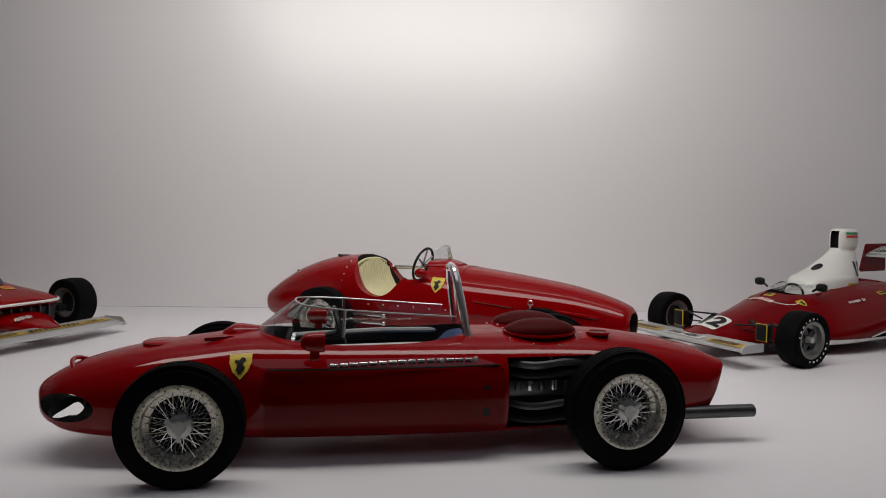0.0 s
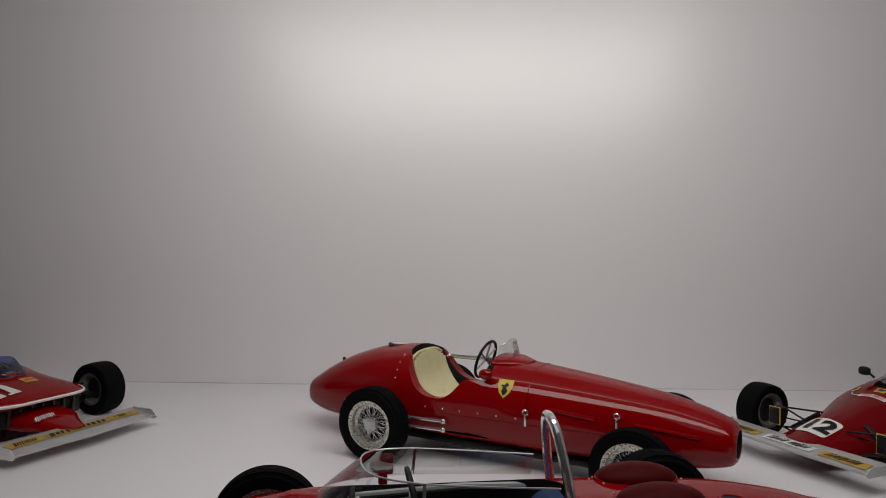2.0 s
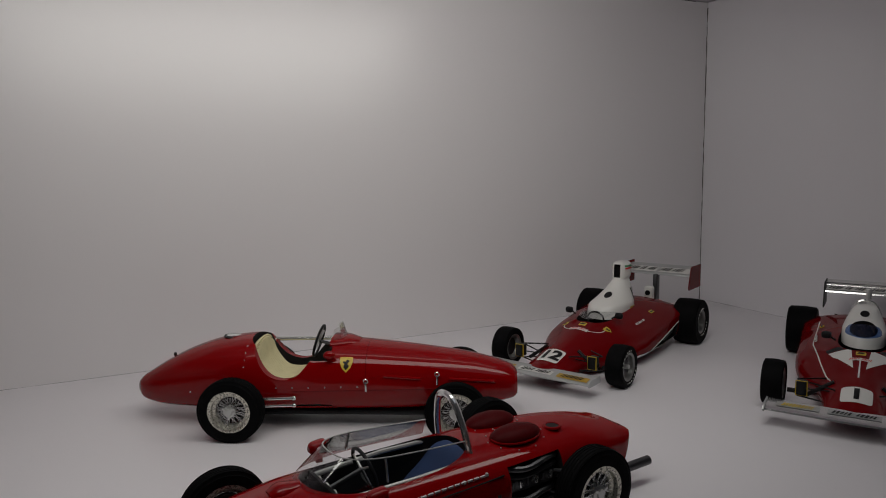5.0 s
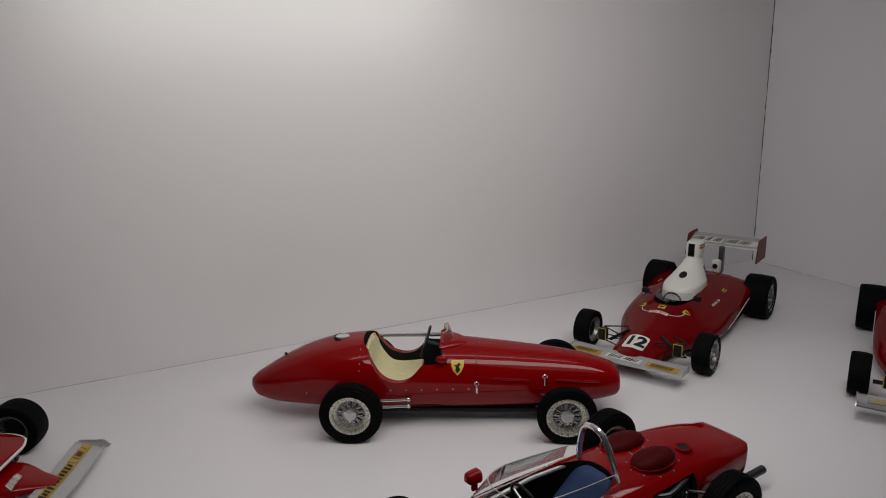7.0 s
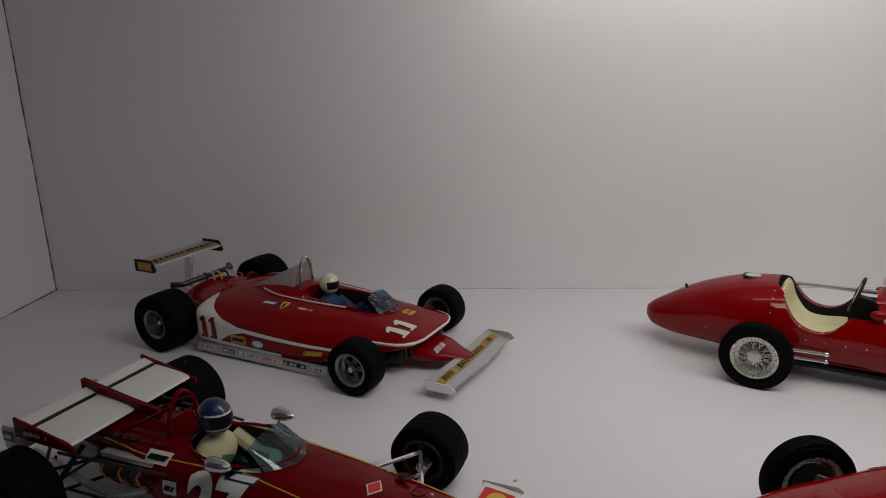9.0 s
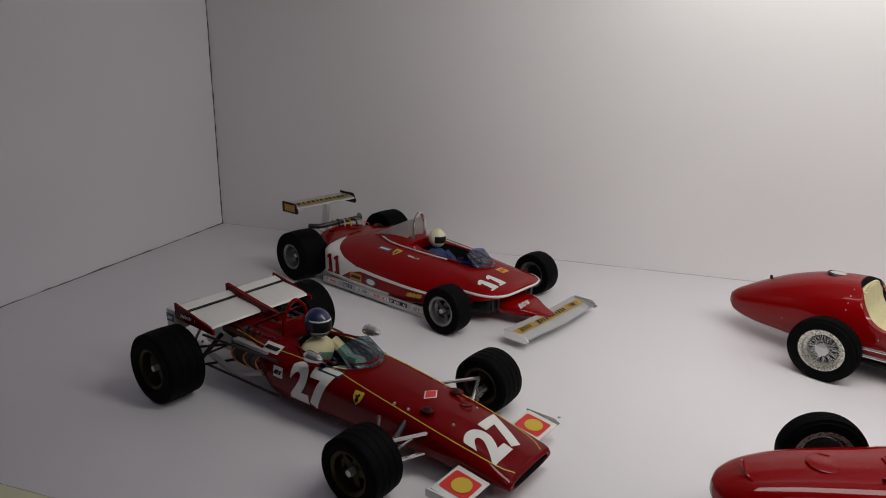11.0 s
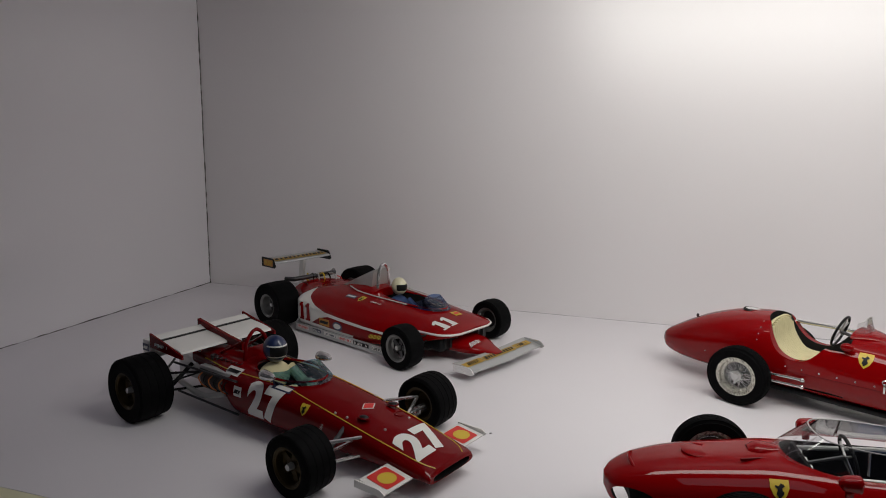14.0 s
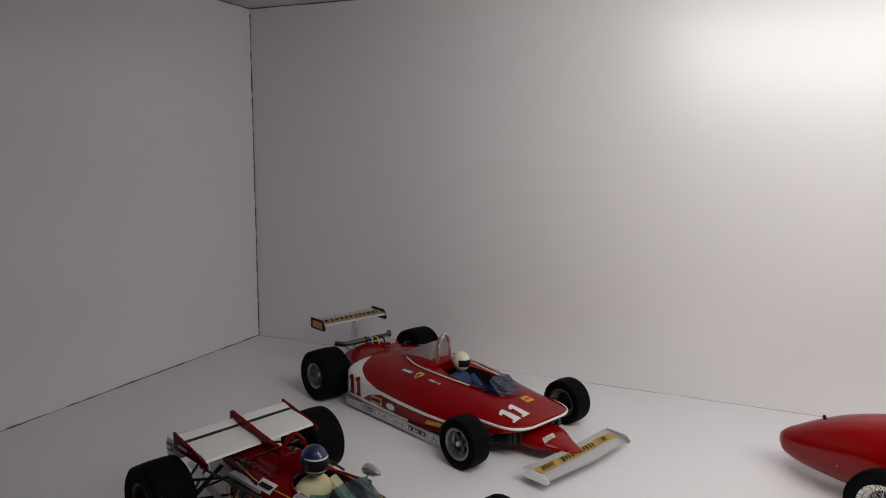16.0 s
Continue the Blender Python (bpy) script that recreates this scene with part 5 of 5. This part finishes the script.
    for s in (-1, 1):
        pl = plate(car, -1.94, s * 0.55, 0.845, 0.36, 0.15, "end_plate", BLACK, 0.05, rear, "black end plate")
        lettering(pl, skin(pl), (-1.94, s * 0.558, 0.845), (-s, 0, 0), (0, 0, 1), 0.24, 0.10, ORANGE, YELLOW, 75)
    part("wing_post", boxed(-1.83, 0, 0.64, 0.10, 0.06, 0.42, Matrix.Rotation(0.15, 4, "Y"), bevel=0.015), ALU, car, "satin metal wing post")
    part("tail_tube", tubed([(-1.62, -0.48, 0.62), (-1.50, -0.40, 0.62), (-1.50, 0.40, 0.62), (-1.62, 0.48, 0.62)], 0.035, 12), GUN, car)
    rear_end(car, -1.35, 0.6, 0.42)
    for k in range(7):
        part("hose", tubed(curve([(-1.55 + 0.06 * k, -0.22 + 0.07 * k, 0.52), (-1.60 + 0.05 * k, -0.16 + 0.06 * k, 0.66), (-1.66, -0.1 + 0.05 * k, 0.54)], 5), 0.012, 6), (ALU, YELLOW, BLACK)[k % 3], car)
    hx, hy = on_car(x, y, turn, 0.40, 0, size)
    doll((hx, hy, 0.745), turn, HELMET, HELMET, DENIM, BLACK, "driver doll with cream helmet and blue overalls in the cockpit", size, 0.82)
    return car


# ---- 1970 wedge-nosed car, number 27 ----
def wedge_nose_car(x, y, turn, size=1.0):
    car = thing("model_car", "deep red 1970 racing car model numbered 27 with driver doll", "model car", x, y, turn, "model racing cars", size)
    hull = loft([(2.12, 0.30, 0.13, 0.205, 0.165), (2.07, 0.315, 0.13, 0.25, 0.185), (1.86, 0.325, 0.12, 0.32, 0.20), (1.50, 0.335, 0.11, 0.41, 0.24), (1.15, 0.345, 0.10, 0.475, 0.27), (0.80, 0.36, 0.10, 0.525, 0.30), (0.45, 0.385, 0.10, 0.56, 0.33),
                 (0.10, 0.40, 0.10, 0.585, 0.34), (-0.25, 0.40, 0.10, 0.60, 0.35), (-0.50, 0.36, 0.20, 0.62, 0.42), (-0.90, 0.24, 0.34, 0.62, 0.48), (-1.25, 0.20, 0.40, 0.60, 0.50)], 2.7, 3.6)
    mouth = prism(oval(0, 0.167, 0.25, 0.034, 28, 3), 1.84, 2.5, "x", 1)
    pit = prism(oval(0.14, 0.0, 0.42, 0.255, 36, 2.4), 0.20, 1.2, "z", 1)
    cut(hull, mouth, pit)
    body = part("body", hull, [DARKRED, TUB], car, "deep red bodywork with a flat open nose", 30)
    tree = skin(body)
    decal("number", digits("27", 0.30, 0.0, 0.022), WHITE, body, tree, (1.83, -0.02, 0.36), (0.0, 1, 0), (-1, 0, 0.25), 0.006, 0.04, "white racing number")
    for s in (-1, 1):
        decal("number", digits("27", 0.30, 0.0, 0.022), WHITE, body, tree, (0.18, s * 0.42, 0.37), (-s, 0, 0), (0, -s * 0.25, 1), 0.006, 0.04, "white racing number")
        pts = []
        for k in range(50):
            px = 2.22 - 3.2 * k / 49
            zz = 0.20 + 0.34 * min(1, (2.26 - px) / 1.9) ** 0.85
            hit, _, _, _ = tree.ray_cast(Vector((px, s * 1.0, zz + 0.12)), Vector((0, -s, -0.16)).normalized(), 1.4)
            if hit is not None:
                pts.append(hit)
        part("gold_stripe", tubed(pts, 0.006, 5), YELLOW, body, "thin gold pinstripe")
        badge(body, tree, (0.70, s * 0.4, 0.45), (-s, 0, 0), (0, -s * 0.4, 1), 0.108)
        sticker(body, tree, (-0.36, s * 0.34, 0.57), (-s, 0, 0), (0, -s * 0.6, 1), 0.20, 0.09, WHITE, [(-0.4, 0.4, 0.2, BLACK)])
        sticker(body, tree, (-0.20, s * 0.4, 0.40), (-s, 0, 0), (0, 0, 1), 0.12, 0.10, WHITE, [(-0.35, 0.1, 0.2, BLACK), (0.15, 0.35, 0.2, BLACK)])
        decal("sticker", shape_mesh(oval(0, 0, 0.07, 0.045, 18)), BLUE, body, tree, (0.90, s * 0.4, 0.20), (-s, 0, 0), (0, 0, 1), 0.006, 0.04)
        sticker(body, tree, (0.34, s * 0.33, 0.565), (-s, 0, 0), (0, -s * 0.7, 1), 0.24, 0.07, BLUE, [(-0.3, 0.45, 0.28, WHITE)])
        # nose tabs
        tab = part("nose_tab", boxed(1.84, s * 0.51, 0.195, 0.28, 0.34, 0.014, Matrix.Rotation(radians(8), 4, "Y"), bevel=0.005), WHITE, car, "white front tab wing with a red and yellow square")
        tt = skin(tab)
        decal("sticker", shape_mesh(oval(0, 0, 0.115, 0.115, 20, 12)), REDDECAL, tab, tt, (1.84, s * 0.51, 0.2), (0, 1, 0), (-1, 0, 0.1), 0.004, 0.05)
        decal("sticker", shape_mesh(oval(0, -0.01, 0.085, 0.075, 20)), YELLOW, tab, tt, (1.84, s * 0.51, 0.2), (0, 1, 0), (-1, 0, 0.1), 0.008, 0.05)
        plate(car, 1.84, s * 0.70, 0.19, 0.32, 0.06, "end_plate", WHITE, 0.02, tab)
        # mirror
        part("mirror", loft([(0.40, 0.02, 0.60, 0.64, 0.62), (0.44, 0.055, 0.575, 0.675, 0.625), (0.54, 0.045, 0.585, 0.665, 0.625), (0.60, 0.015, 0.61, 0.64, 0.625)], 2, 2, 18, 3), CHROME, car, "bullet-shaped chrome mirror", m=Matrix.Translation((-0.28, s * 0.36, 0.02)))
        part("mirror_stalk", tubed([(0.20, s * 0.30, 0.57), (0.20, s * 0.35, 0.63)], 0.012), CHROME, car)
        # nose vents and fasteners
        part("nose_vent", ball(1.30, s * 0.19, 0.462, 0.05, 0.035, 0.018, u=14, v=8), BLACK, body)
        part("vent_lip", tubed([(1.30 + 0.055 * math.cos(a), s * 0.19 + 0.04 * math.sin(a), 0.464) for a in [2 * math.pi * k / 18 for k in range(18)]], 0.008, 5, True), DARKRED, body)
        rivets(body, tree, [(1.15, s * 0.27, 0.5), (1.02, s * 0.28, 0.5), (1.52, s * 0.2, 0.5)], (0, s * 0.4, 1), ALU, 0.014, "fastener")
        # engine side: heads, plug wires and exhausts
        part("cylinder_head", boxed(-0.62, s * 0.30, 0.44, 0.52, 0.12, 0.13, bevel=0.02), GUN, car)
        part("cam_cover", boxed(-0.62, s * 0.33, 0.505, 0.50, 0.07, 0.04, bevel=0.012), ALU, car)
        for k in range(6):
            q = -0.40 - 0.085 * k
            part("plug_wire", tubed(curve([(q, s * 0.365, 0.45), (q - 0.02, s * 0.40, 0.40), (q + 0.02, s * 0.39, 0.33), (q + 0.08, s * 0.34, 0.29)], 5), 0.006, 6), COPPER if k % 2 else BLACK, car)
            part("inlet_trumpet", lathe([(0.022, 0), (0.026, 0.08), (0.038, 0.11), (0.034, 0.11), (0.022, 0.08), (0.018, 0)], 14), GUN, car, m=Matrix.Translation((q, s * 0.22, 0.49)) @ Matrix.Rotation(radians(90), 4, "X"))
        part("exhaust_pipe", tubed(curve([(-0.45, s * 0.36, 0.30), (-0.8, s * 0.40, 0.22), (-1.3, s * 0.34, 0.25), (-1.75, s * 0.26, 0.28)], 8), 0.030, 10), ALU, car, "long bare metal exhaust pipe")
        part("frame_tube", tubed([(-0.20, s * 0.40, 0.16), (-1.15, s * 0.45, 0.20)], 0.012, 8), GUN, car, "polished radius rod")
        part("frame_tube", tubed([(-0.20, s * 0.40, 0.50), (-1.15, s * 0.48, 0.52)], 0.012, 8), GUN, car, "polished radius rod")
        wheel(car, 1.20, s * 0.832, 0.545, 0.31, 0.33, "gold", s)
        wheel(car, -1.22, s * 0.822, 0.667, 0.36, 0.36, "gold", s)
        arms(car, 1.20, s, 0.67, 0.28, 0.28, 0.32, CHROME, 0.016)
        arms(car, -1.20, s, 0.58, 0.33, 0.2, 0.4, BLACK)
    part("engine_block", boxed(-0.72, 0, 0.32, 0.70, 0.50, 0.24, bevel=0.03), GUN, car)
    part("gearbox", boxed(-1.35, 0, 0.32, 0.60, 0.26, 0.26, bevel=0.03), ALU, car)
    part("nose_ring", tubed([(1.45 + 0.05 * math.cos(a), 0.12 + 0.05 * math.sin(a), 0.432) for a in [2 * math.pi * k / 18 for k in range(18)]], 0.006, 5, True), DARKRED, body)
    decal("sticker", shape_mesh([(-0.09, 0), (0, 0.06), (0.09, 0), (0, -0.06)]), WHITE, body, tree, (1.18, 0.0, 0.48), (0, 1, 0), (-1, 0, 0.25), 0.006, 0.05)
    decal("sticker", shape_mesh([(-0.075, 0), (0, 0.048), (0.075, 0), (0, -0.048)]), REDDECAL, body, tree, (1.18, 0.0, 0.48), (0, 1, 0), (-1, 0, 0.25), 0.010, 0.05)
    decal("nose_hatch", shape_mesh(oval(0, 0, 0.10, 0.06, 24, 3)), DARKRED, body, tree, (0.98, 0.0, 0.5), (0, 1, 0), (-1, 0, 0.2), 0.006, 0.05)
    # cockpit
    foot = [(0.14, 0.265, 0.58), (0.48, 0.22, 0.57), (0.62, 0.0, 0.56), (0.48, -0.22, 0.57), (0.14, -0.265, 0.58)]
    screen(foot, 0.17, 0.30, SMOKE, car, label="blue tinted windscreen", top=lambda t: 0.30 + 0.70 * math.sin(math.pi * t))
    part("cockpit_rim", tubed([(0.14 + 0.43 * math.cos(a), 0.265 * math.sin(a), 0.585) for a in [2 * math.pi * k / 40 for k in range(40)]], 0.012, 6, True), DARKRED, body)
    # roll hoop fairing and rear wing in two white halves
    part("roll_hoop", tubed(curve([(-0.40, -0.15, 0.60), (-0.40, -0.115, 0.80), (-0.40, 0.0, 0.905), (-0.40, 0.115, 0.80), (-0.40, 0.15, 0.60)], 6), 0.019, 8), DARKRED, car, "red painted roll hoop")
    part("hoop_panel", prism([(-0.14, 0.58), (0.14, 0.58), (0.11, 0.72), (-0.11, 0.72)], -0.435, -0.415, "x"), DARKRED, car)
    for s in (-1, 1):
        part("hoop_stay", tubed([(-0.39, s * 0.11, 0.83), (-0.78, s * 0.16, 0.62)], 0.014), DARKRED, car)
        tip = wing(car, -1.06, 0.715, 0.55, 0.40, "rear_wing", WHITE, 10, 0.045, 0.0, "white half of the rear wing")
        tip.location = (0, s * 0.295 * S, 0)
        fl = wing(car, -1.30, 0.765, 0.55, 0.12, "wing_flap", WHITE, 24, 0.03, 0.0, "white wing flap")
        fl.location = (0, s * 0.295 * S, 0)
        part("wing_slot", boxed(-1.243, s * 0.295, 0.756, 0.034, 0.53, 0.012), BLACK, car, "dark slot before the wing flap")
        ep = part("end_plate", prism([(-1.40, 0.66), (-0.82, 0.64), (-0.82, 0.68), (-1.10, 0.75), (-1.40, 0.81)], s * 0.585 - 0.01, s * 0.585 + 0.01, "y"), DARKRED, car, "red wing end plate")
        lettering(ep, skin(ep), (-1.18, s * 0.596, 0.715), (-s, 0, 0), (0, 0, 1), 0.28, 0.05, DARKRED, WHITE, 80)
        part("wing_support", tubed([(-1.1, s * 0.2, 0.58), (-1.1, s * 0.25, 0.715)], 0.018), ALU, car)
        ft = part("oil_tank", boxed(-1.50, s * 0.40, 0.62, 0.16, 0.36, 0.20, bevel=0.02), WHITE, car, "white rear tank with a blue sticker")
        sticker(ft, skin(ft), (-1.50, s * 0.58, 0.64), (-s, 0, 0), (0, 0, 1), 0.12, 0.08, BLUE, [(-0.3, 0.3, 0.2, WHITE)])
    part("wing_spine", prism([(-1.40, 0.70), (-0.62, 0.64), (-0.62, 0.72), (-0.9, 0.76), (-1.40, 0.85)], -0.02, 0.02, "y"), DARKRED, car, "red centre fin of the rear wing")
    hx, hy = on_car(x, y, turn, -0.10, 0, size)
    doll((hx, hy, 0.76), turn, BLUE, WHITE, CREAM, BLACK, "driver doll with dark blue helmet and cream overalls in the cockpit", size, 0.92)
    return car


# ---- the models on the shelf ----
shark_nose_car(-1.884, 5.180, 187.8, 1.038)
front_engine_car(-1.448, 7.790, -29.0, 1.046)
flat_twelve_car(2.565, 8.552, 205.9, "12", True, 1.014)
flat_twelve_car(4.363, 5.942, 211.5, "1", False, 0.997)
ground_effect_car(-7.570, 8.905, -22.76, 1.013)
wedge_nose_car(-7.172, 5.60, -18.3, 1.0)

# ---- specks of dust on the shelf ----
rnd = random.Random(4)
for px, py in ((-5.12, 6.05), (-1.7, 3.95), (0.2, 3.9)):
    bm = ball(0, 0, 0.006, 0.022 * rnd.uniform(0.6, 1.3), 0.012, 0.007, u=7, v=5)
    ob = part("dust_speck", bm, PALESEAM)
    ob.matrix_world = pose((px + 2.65) * S, py * S, 0, 0, 0, rnd.uniform(0, 180))
    tagged(ob, "tiny grey speck of dust on the shelf", "dust")
